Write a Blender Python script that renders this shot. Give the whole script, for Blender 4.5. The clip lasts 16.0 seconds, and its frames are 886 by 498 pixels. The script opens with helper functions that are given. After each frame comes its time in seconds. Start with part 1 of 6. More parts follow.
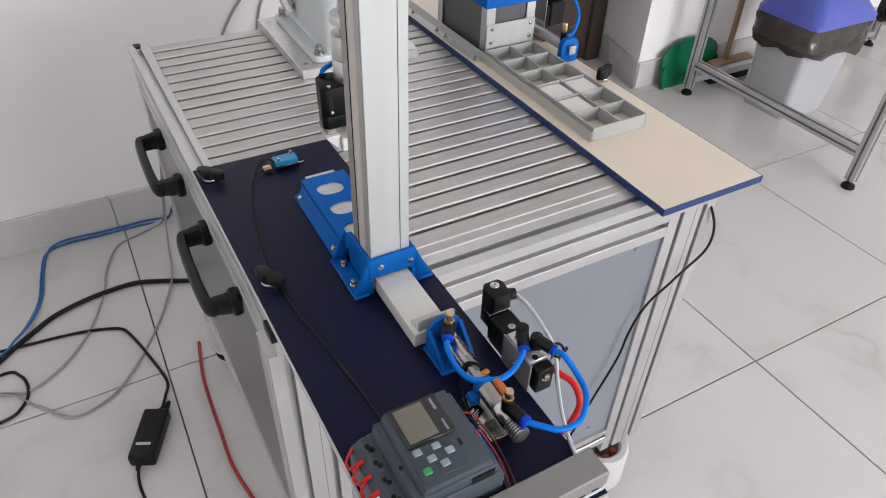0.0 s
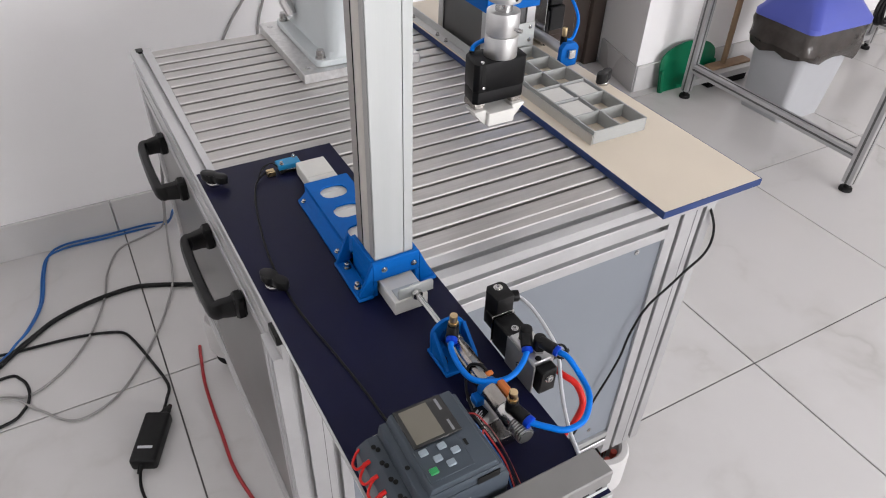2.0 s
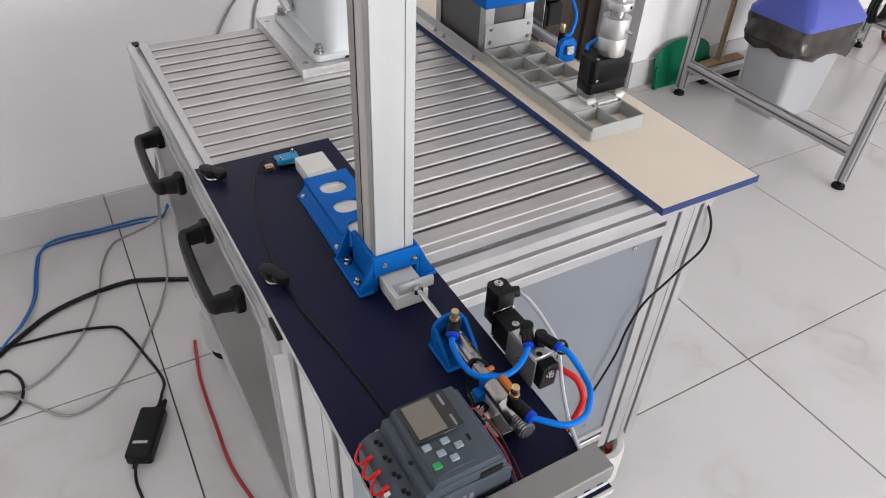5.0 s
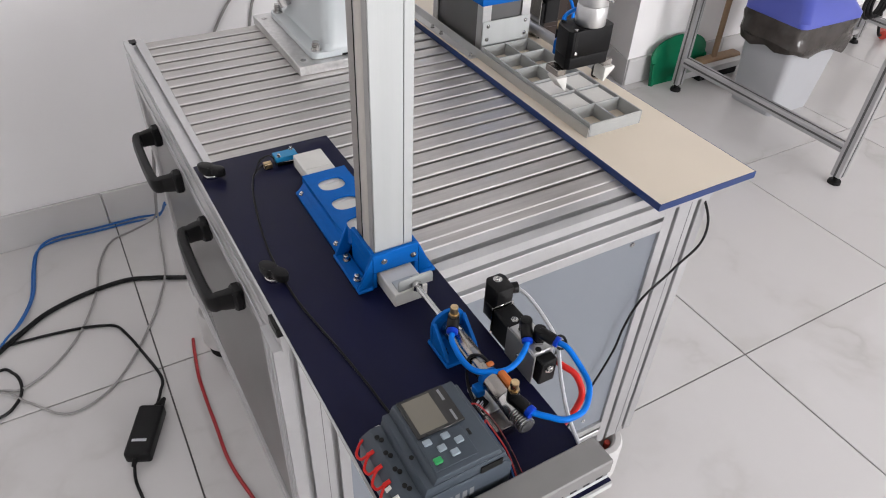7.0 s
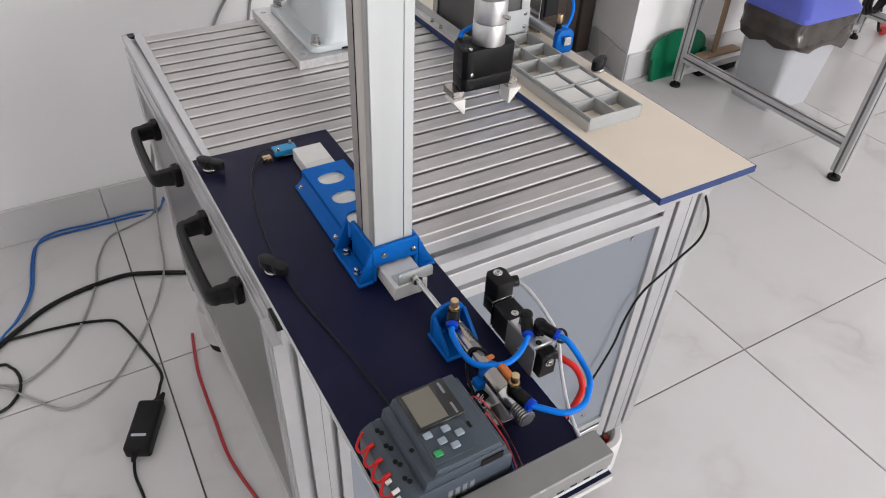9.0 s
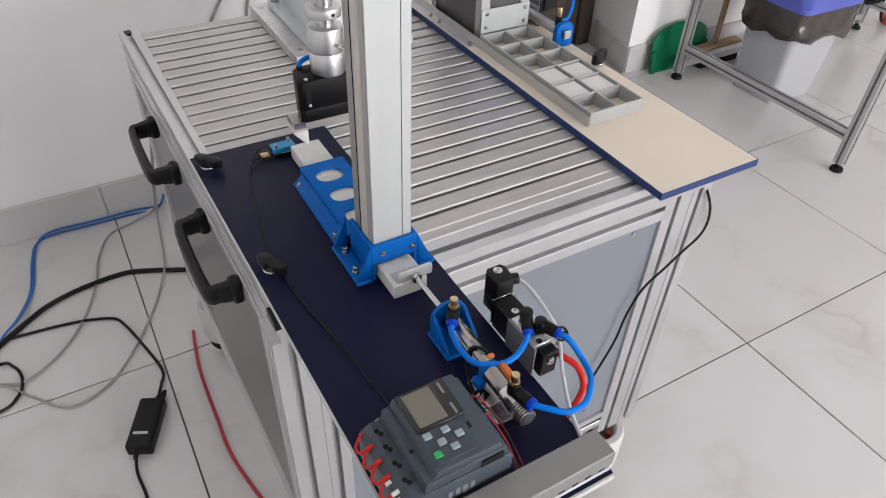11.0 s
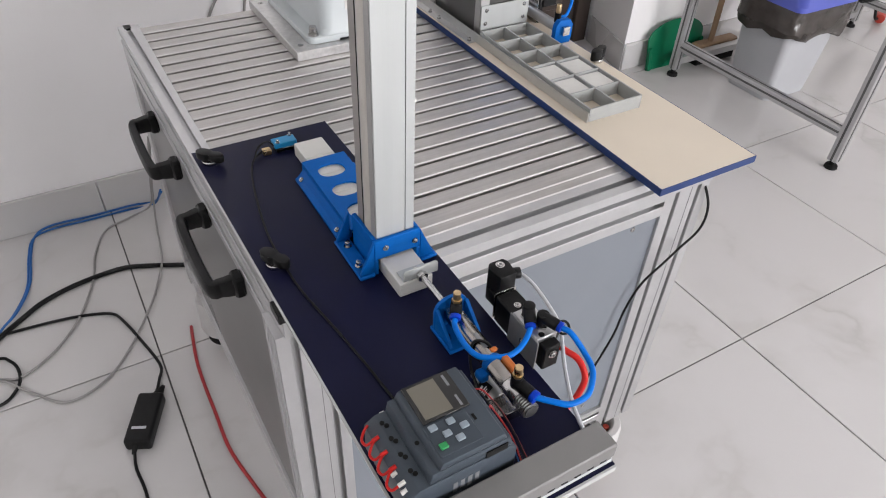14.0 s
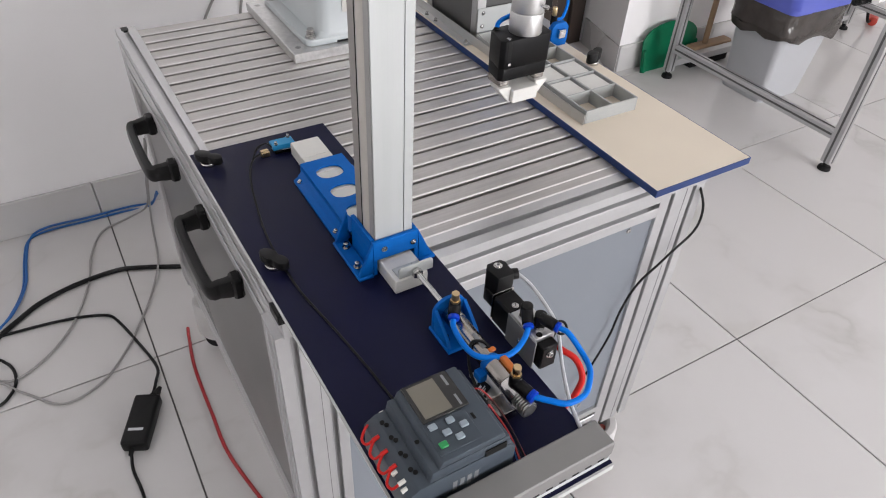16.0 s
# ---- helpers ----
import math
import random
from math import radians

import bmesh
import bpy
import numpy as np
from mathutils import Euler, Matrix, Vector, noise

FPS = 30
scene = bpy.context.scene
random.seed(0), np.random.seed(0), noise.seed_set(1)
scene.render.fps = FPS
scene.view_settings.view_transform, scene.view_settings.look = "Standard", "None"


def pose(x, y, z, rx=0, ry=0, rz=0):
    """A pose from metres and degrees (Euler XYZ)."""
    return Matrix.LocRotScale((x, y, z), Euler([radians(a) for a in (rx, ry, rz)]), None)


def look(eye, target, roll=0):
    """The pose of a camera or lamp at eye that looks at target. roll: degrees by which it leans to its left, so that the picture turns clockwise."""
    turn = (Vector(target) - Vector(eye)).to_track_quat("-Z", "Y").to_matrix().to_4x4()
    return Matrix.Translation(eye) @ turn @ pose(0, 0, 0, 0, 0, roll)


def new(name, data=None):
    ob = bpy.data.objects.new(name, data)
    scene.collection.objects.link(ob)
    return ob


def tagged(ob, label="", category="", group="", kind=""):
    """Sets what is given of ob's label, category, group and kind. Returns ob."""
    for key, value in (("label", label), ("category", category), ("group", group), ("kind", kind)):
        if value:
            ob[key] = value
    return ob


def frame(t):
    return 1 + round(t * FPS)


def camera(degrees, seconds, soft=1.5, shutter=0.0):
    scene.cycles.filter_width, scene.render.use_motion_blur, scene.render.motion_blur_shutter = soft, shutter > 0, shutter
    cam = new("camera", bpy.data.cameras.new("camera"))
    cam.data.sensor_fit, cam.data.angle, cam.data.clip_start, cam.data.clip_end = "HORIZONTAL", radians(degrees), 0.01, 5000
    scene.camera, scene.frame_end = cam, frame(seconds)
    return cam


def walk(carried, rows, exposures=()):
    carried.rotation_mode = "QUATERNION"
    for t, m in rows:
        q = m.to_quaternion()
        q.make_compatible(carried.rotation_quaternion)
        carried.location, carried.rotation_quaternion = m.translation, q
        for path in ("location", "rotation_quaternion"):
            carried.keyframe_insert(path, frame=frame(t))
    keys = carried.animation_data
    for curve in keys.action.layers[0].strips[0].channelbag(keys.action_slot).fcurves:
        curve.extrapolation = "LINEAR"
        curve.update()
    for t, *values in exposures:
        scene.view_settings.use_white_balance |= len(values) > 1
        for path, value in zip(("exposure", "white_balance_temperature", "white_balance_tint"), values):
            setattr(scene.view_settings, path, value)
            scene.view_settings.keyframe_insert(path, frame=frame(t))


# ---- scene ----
cam = camera(65.9, 16.0, soft=1.05)
PATH = [
    (0, (-0.075, -0.456, 1.19), (0.699, 0.879, -0.082), 2.2),
    (0.5, (-0.077, -0.456, 1.191), (0.696, 0.88, -0.081), 2.0),
    (1, (-0.079, -0.453, 1.19), (0.693, 0.886, -0.081), 2.2),
    (1.5, (-0.08, -0.454, 1.19), (0.693, 0.884, -0.079), 2.1),
    (2, (-0.082, -0.458, 1.193), (0.7, 0.88, -0.071), 2.2),
    (2.5, (-0.086, -0.459, 1.193), (0.699, 0.874, -0.073), 2.2),
    (3, (-0.086, -0.459, 1.193), (0.704, 0.87, -0.077), 2.3),
    (3.5, (-0.087, -0.456, 1.193), (0.703, 0.872, -0.076), 2.5),
    (4, (-0.088, -0.454, 1.193), (0.705, 0.871, -0.077), 2.7),
    (6.5, (-0.091, -0.456, 1.194), (0.71, 0.859, -0.083), 2.9),
    (7, (-0.092, -0.456, 1.194), (0.711, 0.856, -0.085), 2.9),
    (7.5, (-0.093, -0.455, 1.194), (0.709, 0.852, -0.09), 3.1),
    (8, (-0.095, -0.457, 1.194), (0.704, 0.851, -0.092), 3.0),
    (8.5, (-0.093, -0.456, 1.192), (0.705, 0.848, -0.097), 2.9),
    (9, (-0.093, -0.456, 1.191), (0.709, 0.848, -0.096), 3.0),
    (11.5, (-0.087, -0.451, 1.19), (0.704, 0.844, -0.113), 2.4),
    (12, (-0.088, -0.451, 1.189), (0.707, 0.843, -0.111), 2.5),
    (12.5, (-0.089, -0.453, 1.191), (0.709, 0.839, -0.111), 2.6),
    (13, (-0.091, -0.453, 1.191), (0.71, 0.835, -0.112), 2.7),
    (13.5, (-0.095, -0.452, 1.191), (0.7, 0.835, -0.118), 2.6),
    (14, (-0.097, -0.452, 1.192), (0.706, 0.83, -0.116), 3.0),
    (14.5, (-0.099, -0.453, 1.193), (0.708, 0.831, -0.11), 3.1),
    (15, (-0.099, -0.454, 1.194), (0.714, 0.824, -0.112), 3.1),
    (15.5, (-0.099, -0.456, 1.195), (0.723, 0.822, -0.106), 3.2),
    (16, (-0.102, -0.454, 1.195), (0.715, 0.823, -0.109), 3.3),
]
walk(cam, [(t, look(eye, target, roll)) for t, eye, target, roll in PATH])

# ---- world, sun, lights ----
world = bpy.data.worlds.new("sky")
scene.world = world
world.use_nodes = True
wt = world.node_tree
sky = wt.nodes.new("ShaderNodeTexSky")
sky.sky_type = "NISHITA"
sky.sun_disc = False
sky.sun_elevation, sky.sun_rotation = radians(38), radians(150)
wt.links.new(sky.outputs[0], wt.nodes["Background"].inputs[0])
wt.nodes["Background"].inputs[1].default_value = 0.12
sun = new("sun", bpy.data.lights.new("sun", "SUN"))
sun.data.energy, sun.data.angle, sun.data.color = 0.9, radians(12), (1.0, 0.96, 0.9)
sun.matrix_world = look((3.0, -5.5, 5.0), (0, 0, 0))


def window_light(at, to, w, h, power):
    """Daylight that enters through a window opening."""
    a = bpy.data.lights.new("window_light", "AREA")
    a.shape, a.size, a.size_y, a.energy, a.color = "RECTANGLE", w, h, power, (0.985, 0.966, 0.992)
    o = new("window_light", a)
    o.matrix_world = look(at, to)


window_light((2.15, -4.16, 1.50), (1.65, 0, 0.72), 2.7, 1.30, 290)
scene.view_settings.exposure = -0.74

# ---- materials ----


def material(name, color, rough=0.5, metal=0.0, var=0.12, scale=40.0, bump=0.0, bscale=300.0, stretch=(1, 1, 1), spec=0.5, island=False, coat=0.0):
    """A surface with grain and blotches at two scales, in metres."""
    m = bpy.data.materials.new(name)
    m.use_nodes = True
    nt = m.node_tree
    n, l = nt.nodes, nt.links
    p = n["Principled BSDF"]
    p.inputs["Roughness"].default_value = rough
    p.inputs["Metallic"].default_value = metal
    p.inputs["Specular IOR Level"].default_value = spec
    p.inputs["Coat Weight"].default_value = coat
    tc = n.new("ShaderNodeTexCoord")
    mp = n.new("ShaderNodeMapping")
    mp.inputs["Scale"].default_value = stretch
    l.new(tc.outputs["Object"], mp.inputs["Vector"])
    a = n.new("ShaderNodeTexNoise")
    a.inputs["Scale"].default_value, a.inputs["Detail"].default_value = scale, 6
    b = n.new("ShaderNodeTexNoise")
    b.inputs["Scale"].default_value, b.inputs["Detail"].default_value = scale * 0.13, 3
    l.new(mp.outputs[0], a.inputs["Vector"])
    l.new(mp.outputs[0], b.inputs["Vector"])
    add = n.new("ShaderNodeMath")
    add.operation = "ADD"
    l.new(a.outputs[0], add.inputs[0])
    l.new(b.outputs[0], add.inputs[1])
    ramp = n.new("ShaderNodeMapRange")
    ramp.inputs["From Min"].default_value, ramp.inputs["From Max"].default_value = 0.6, 1.4
    ramp.inputs["To Min"].default_value, ramp.inputs["To Max"].default_value = 1 - var, 1 + var
    l.new(add.outputs[0], ramp.inputs["Value"])
    mul = n.new("ShaderNodeVectorMath")
    mul.operation = "SCALE"
    mul.inputs[0].default_value = color[:3]
    l.new(ramp.outputs[0], mul.inputs["Scale"])
    l.new(mul.outputs[0], p.inputs["Base Color"])
    rr = n.new("ShaderNodeMapRange")
    rr.inputs["From Min"].default_value, rr.inputs["From Max"].default_value = 0.3, 0.7
    rr.inputs["To Min"].default_value, rr.inputs["To Max"].default_value = rough * 0.85, min(1, rough * 1.15)
    l.new(b.outputs[0], rr.inputs["Value"])
    l.new(rr.outputs[0], p.inputs["Roughness"])
    if bump:
        c = n.new("ShaderNodeTexNoise")
        c.inputs["Scale"].default_value, c.inputs["Detail"].default_value = bscale, 4
        l.new(mp.outputs[0], c.inputs["Vector"])
        bp = n.new("ShaderNodeBump")
        bp.inputs["Strength"].default_value, bp.inputs["Distance"].default_value = bump, 0.001
        l.new(c.outputs[0], bp.inputs["Height"])
        l.new(bp.outputs[0], p.inputs["Normal"])
    return m


def marble_material():
    """Polished off-white porcelain with faint grey veins, each tile cut from another place."""
    m = bpy.data.materials.new("marble_tile")
    m.use_nodes = True
    nt = m.node_tree
    n, l = nt.nodes, nt.links
    p = n["Principled BSDF"]
    p.inputs["Roughness"].default_value = 0.22
    tc = n.new("ShaderNodeTexCoord")
    oi = n.new("ShaderNodeObjectInfo")
    off = n.new("ShaderNodeVectorMath")
    off.operation = "MULTIPLY_ADD"
    off.inputs[1].default_value = (13.0, 7.0, 3.0)
    comb = n.new("ShaderNodeCombineXYZ")
    for i in range(3):
        l.new(oi.outputs["Random"], comb.inputs[i])
    l.new(comb.outputs[0], off.inputs[0])
    l.new(tc.outputs["Object"], off.inputs[2])
    warp = n.new("ShaderNodeTexNoise")
    warp.inputs["Scale"].default_value, warp.inputs["Detail"].default_value = 3.0, 5
    l.new(off.outputs[0], warp.inputs["Vector"])
    mixv = n.new("ShaderNodeVectorMath")
    mixv.operation = "MULTIPLY_ADD"
    mixv.inputs[1].default_value = (0.34, 0.34, 0.34)
    l.new(warp.outputs["Color"], mixv.inputs[0])
    l.new(off.outputs[0], mixv.inputs[2])
    vein = n.new("ShaderNodeTexNoise")
    vein.inputs["Scale"].default_value, vein.inputs["Detail"].default_value = 1.5, 5
    l.new(mixv.outputs[0], vein.inputs["Vector"])
    sub = n.new("ShaderNodeMath")
    sub.operation = "SUBTRACT"
    sub.inputs[1].default_value = 0.5
    l.new(vein.outputs[0], sub.inputs[0])
    ab = n.new("ShaderNodeMath")
    ab.operation = "ABSOLUTE"
    l.new(sub.outputs[0], ab.inputs[0])
    cr = n.new("ShaderNodeValToRGB")
    cr.color_ramp.elements[0].position, cr.color_ramp.elements[0].color = 0.0, (0.475, 0.46, 0.443, 1)
    cr.color_ramp.elements[1].position, cr.color_ramp.elements[1].color = 0.075, (0.573, 0.56, 0.553, 1)
    e = cr.color_ramp.elements.new(0.018)
    e.color = (0.533, 0.52, 0.508, 1)
    l.new(ab.outputs[0], cr.inputs[0])
    cloud = n.new("ShaderNodeTexNoise")
    cloud.inputs["Scale"].default_value, cloud.inputs["Detail"].default_value = 5.0, 6
    l.new(off.outputs[0], cloud.inputs["Vector"])
    mr = n.new("ShaderNodeMapRange")
    mr.inputs["From Min"].default_value, mr.inputs["From Max"].default_value = 0.36, 0.66
    l.new(cloud.outputs[0], mr.inputs["Value"])
    mx = n.new("ShaderNodeMix")
    mx.data_type = "RGBA"
    mx.inputs["A"].default_value = (0.573, 0.56, 0.553, 1)
    l.new(mr.outputs[0], mx.inputs["Factor"])
    l.new(cr.outputs[0], mx.inputs["B"])
    l.new(mx.outputs["Result"], p.inputs["Base Color"])
    return m


def glow_free_glass(name, color, rough):
    m = bpy.data.materials.new(name)
    m.use_nodes = True
    p = m.node_tree.nodes["Principled BSDF"]
    p.inputs["Base Color"].default_value = (*color, 1)
    p.inputs["Roughness"].default_value = rough
    p.inputs["Transmission Weight"].default_value = 0.75
    return m


ALU = material("anodised_aluminium", (0.52, 0.52, 0.525), 0.38, 0.75, 0.05, 60, 0.05, 900, (1, 1, 1))
ALU_X = material("brushed_aluminium_plank", (0.455, 0.4375, 0.42), 0.42, 0.6, 0.14, 260, 0.06, 900, (0.05, 1, 1))
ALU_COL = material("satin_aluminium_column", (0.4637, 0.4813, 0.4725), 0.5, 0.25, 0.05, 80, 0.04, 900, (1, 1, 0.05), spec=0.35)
# aluminium toned dark to carry the shade inside slots, sockets and grooves
ALU_SHADE = material("shaded_slot_aluminium", (0.14, 0.14, 0.14), 0.55, 0.6, 0.1, 60)
STEEL = material("bright_steel", (0.5425, 0.5337, 0.525), 0.22, 1.0, 0.06, 90)
CHROME = material("turned_steel", (0.50, 0.50, 0.50), 0.16, 1.0, 0.04, 400, 0.05, 1200, (1, 1, 8))
BRASS = material("brass", (0.60, 0.45, 0.26), 0.30, 1.0, 0.1, 200)
NAVY = material("navy_laminate", (0.0055, 0.0064, 0.0285), 0.40, 0.0, 0.12, 30, 0.02, 600, spec=0.15)
CREAM = material("cream_laminate", (0.6825, 0.6038, 0.49), 0.45, 0.0, 0.03, 14, 0.02, 500)
EDGE_BLUE = material("blue_edge_band", (0.004, 0.028, 0.135), 0.5, 0.0, 0.08, 60)
SATIN = material("satin_turned_aluminium", (0.58, 0.58, 0.575), 0.4, 1.0, 0.06, 300, 0.06, 1200, (1, 1, 8))
STAINLESS = material("dull_stainless", (0.35, 0.3281, 0.3062), 0.27, 1.0, 0.12, 120, 0.04, 900, (1, 0.1, 1))
ZINC = material("dull_zinc_plate", (0.24, 0.24, 0.235), 0.48, 0.3, 0.12, 60, 0.04, 700)
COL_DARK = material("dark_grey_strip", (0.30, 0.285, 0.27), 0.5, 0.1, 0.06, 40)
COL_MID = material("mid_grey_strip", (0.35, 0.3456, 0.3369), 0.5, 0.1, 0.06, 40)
FILLER = material("grey_beige_filler", (0.5425, 0.5162, 0.4725), 0.5, 0.0, 0.06, 40)
MILLED = material("milled_aluminium", (0.58, 0.575, 0.57), 0.36, 0.7, 0.20, 170, 0.18, 420)
EDGE_PALE = material("pale_board_edge", (0.525, 0.525, 0.525), 0.5, 0.0, 0.08, 60)
PRINT_BLUE = material("blue_printed_plastic", (0.0006, 0.110, 0.43), 0.5, 0.0, 0.10, 120, 0.14, 500, (1, 1, 9), spec=0.14)
PRINT_WHITE = material("white_printed_plastic", (0.665, 0.6562, 0.6212), 0.55, 0.0, 0.04, 90, 0.15, 700, (1, 1, 6))
PRINT_GREY = material("grey_printed_plastic", (0.3675, 0.3762, 0.3675), 0.55, 0.0, 0.06, 90, 0.15, 700, (1, 1, 6))
BLACK = material("black_plastic", (0.0045, 0.0045, 0.005), 0.40, 0.0, 0.2, 80, 0.08, 800, spec=0.22)
BLACK_ANOD = material("black_anodised_metal", (0.0045, 0.0045, 0.005), 0.42, 0.0, 0.15, 120, 0.05, 900, spec=0.15)
RUBBER = material("black_rubber", (0.00875, 0.00875, 0.00875), 0.6, 0.0, 0.2, 60, spec=0.2)
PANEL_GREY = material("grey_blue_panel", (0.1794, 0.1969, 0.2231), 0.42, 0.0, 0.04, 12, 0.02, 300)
# reflective grey, lowered further to put the cart's left-side shade into the colour
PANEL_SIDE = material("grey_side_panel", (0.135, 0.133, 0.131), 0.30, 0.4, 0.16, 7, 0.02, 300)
PLC_GREY = material("plc_grey_plastic", (0.052, 0.066, 0.083), 0.45, 0.0, 0.07, 60, 0.08, 700, spec=0.3)
PLC_LIGHT = material("plc_key_grey", (0.2625, 0.315, 0.3587), 0.45, 0.0, 0.06, 90)
PLC_GREEN = material("green_key", (0.0175, 0.2888, 0.07875), 0.4, 0.0, 0.08, 90)
SCREEN = material("grey_lcd", (0.1619, 0.1488, 0.1181), 0.25, 0.0, 0.05, 30)
SCREEN_FRAME = material("dark_window", (0.02, 0.02, 0.02), 0.12, 0.0, 0.1, 30)
DIM_INK = material("dim_grey_print", (0.1925, 0.2013, 0.21), 0.6, 0.0, 0.05, 90)
INK = material("pale_ink", (0.5425, 0.56, 0.5775), 0.6, 0.0, 0.05, 90)
DUCT = material("grey_duct_plastic", (0.205, 0.20, 0.195), 0.5, 0.0, 0.05, 50, 0.05, 700)
TUBE_BLUE = material("blue_air_hose", (0.0004, 0.155, 0.62), 0.32, 0.0, 0.06, 60, spec=0.14)
TUBE_RED = material("red_air_hose", (0.52, 0.015, 0.012), 0.32, 0.0, 0.06, 60, spec=0.25)
WIRE_RED = material("red_wire", (0.3325, 0.01312, 0.0175), 0.4, 0.0, 0.08, 60)
WIRE_GREY = material("grey_cable", (0.2888, 0.28, 0.2712), 0.5, 0.0, 0.08, 60)
WIRE_WHITE = material("white_cable", (0.5425, 0.5513, 0.5687), 0.45, 0.0, 0.05, 60)
WIRE_BLACK = material("black_cable", (0.005, 0.005, 0.0055), 0.45, 0.0, 0.15, 60, spec=0.25)
WIRE_BLUE = material("blue_network_cable", (0.01312, 0.1138, 0.3675), 0.45, 0.0, 0.08, 60)
COLLAR = material("deep_blue_collar", (0.000875, 0.03938, 0.4375), 0.35, 0.0, 0.06, 60, spec=0.2)
ORANGE = material("orange_strap", (0.5425, 0.14, 0.0175), 0.45, 0.0, 0.08, 90)
ROBOT = material("robot_paint", (0.525, 0.5644, 0.5731), 0.32, 0.0, 0.03, 20, 0.02, 400)
WALL = material("white_wall_paint", (0.885, 0.875, 0.872), 0.7, 0.0, 0.02, 6, 0.15, 240)
CEIL = material("white_ceiling_paint", (0.84, 0.84, 0.84), 0.8, 0.0, 0.02, 6)
SKIRT = material("skirting_tile", (0.5775, 0.5687, 0.5644), 0.25, 0.0, 0.05, 7)
GROUT = material("grey_grout", (0.1138, 0.1094, 0.105), 0.8, 0.0, 0.15, 60)
MARBLE = marble_material()
DOOR_BROWN = material("dark_brown_door", (0.060, 0.045, 0.038), 0.33, 0.0, 0.2, 30, 0.05, 200, (1, 1, 0.1))
BIN_GREY = material("light_grey_bin_plastic", (0.4375, 0.4463, 0.4637), 0.4, 0.0, 0.04, 12)
BIN_LID = material("violet_blue_lid_plastic", (0.0875, 0.1138, 0.4813), 0.38, 0.0, 0.06, 14)
BAG = material("dark_translucent_bag", (0.05425, 0.0455, 0.04025), 0.20, 0.0, 0.55, 22, 0.8, 45)
GREEN = material("green_plastic", (0.0025, 0.145, 0.065), 0.4, 0.0, 0.12, 18, spec=0.2)
WOOD = material("light_wood", (0.2975, 0.1925, 0.1138), 0.55, 0.0, 0.15, 60, 0.1, 200, (1, 1, 0.1))
CASTOR_GREY = material("pale_castor_plastic", (0.5425, 0.5337, 0.525), 0.45, 0.0, 0.06, 40)
CASTOR_RED = material("red_castor_brake", (0.42, 0.04375, 0.02625), 0.4, 0.0, 0.06, 40)
GLASS = glow_free_glass("window_glass", (0.9, 0.95, 0.95), 0.02)

# ---- mesh helpers ----
ORIGIN = {}


def thing(name, at, label, category, group="", kind=""):
    ob = new(name)
    ob.empty_display_size = 0.02
    ob.location = at
    ORIGIN[ob.name] = Vector(at)
    return tagged(ob, label, category, group, kind)


def part(name, bm, mat, parent=None, label="", smooth=True):
    """Links a bmesh, given in world metres, as one mesh under a thing or part."""
    o = ORIGIN.get(parent.name, Vector()) if parent else Vector()
    bmesh.ops.recalc_face_normals(bm, faces=bm.faces[:])
    if o.length:
        bmesh.ops.translate(bm, verts=bm.verts[:], vec=-o)
    me = bpy.data.meshes.new(name)
    bm.to_mesh(me)
    bm.free()
    if smooth:
        me.shade_smooth()
        try:
            me.set_sharp_from_angle(angle=radians(38))
        except AttributeError:
            pass
    for mm in (mat if isinstance(mat, (list, tuple)) else [mat]):
        me.materials.append(mm)
    ob = new(name, me)
    if parent:
        ob.parent = parent
        ORIGIN[ob.name] = o
    if label:
        tagged(ob, label)
    return ob


def box(x0, x1, y0, y1, z0, z1, bevel=0.0, bm=None, seg=1):
    b = bmesh.new()
    r = bmesh.ops.create_cube(b, size=1)
    for v in r["verts"]:
        v.co = Vector((x0 + (v.co.x + 0.5) * (x1 - x0), y0 + (v.co.y + 0.5) * (y1 - y0), z0 + (v.co.z + 0.5) * (z1 - z0)))
    if bevel:
        bmesh.ops.bevel(b, geom=b.edges[:], offset=bevel, segments=seg, profile=0.5, affect="EDGES")
    return merge(bm, b)


def merge(bm, b, mat_index=0):
    """Adds the mesh b to bm, or gives b where there is none."""
    for f in b.faces:
        f.material_index = mat_index
    if bm is None:
        return b
    me = bpy.data.meshes.new("tmp")
    b.to_mesh(me)
    b.free()
    bm.from_mesh(me)
    bpy.data.meshes.remove(me)
    return bm


def rod(a, c, r, seg=16, r2=None, bm=None, bevel=0.0, mi=0):
    """A round bar from a to c."""
    a, c = Vector(a), Vector(c)
    d = c - a
    b = bmesh.new()
    bmesh.ops.create_cone(b, cap_ends=True, segments=seg, radius1=r, radius2=r if r2 is None else r2, depth=d.length)
    if bevel:
        es = [e for e in b.edges if len({round(v.co.z, 6) for v in e.verts}) == 1]
        bmesh.ops.bevel(b, geom=es, offset=bevel, segments=2, profile=0.5, affect="EDGES")
    m = Matrix.Translation((a + c) / 2) @ d.to_track_quat("Z", "Y").to_matrix().to_4x4()
    bmesh.ops.transform(b, matrix=m, verts=b.verts[:])
    return merge(bm, b, mi)


def smooth_line(pts, n=8):
    pts = [Vector(p) for p in pts]
    q = [pts[0] * 2 - pts[1], *pts, pts[-1] * 2 - pts[-2]]
    out = []
    for i in range(1, len(q) - 2):
        p0, p1, p2, p3 = q[i - 1:i + 3]
        for k in range(n):
            t = k / n
            out.append(0.5 * (2 * p1 + (p2 - p0) * t + (2 * p0 - 5 * p1 + 4 * p2 - p3) * t * t + (3 * p1 - p0 - 3 * p2 + p3) * t ** 3))
    return out + [pts[-1]]


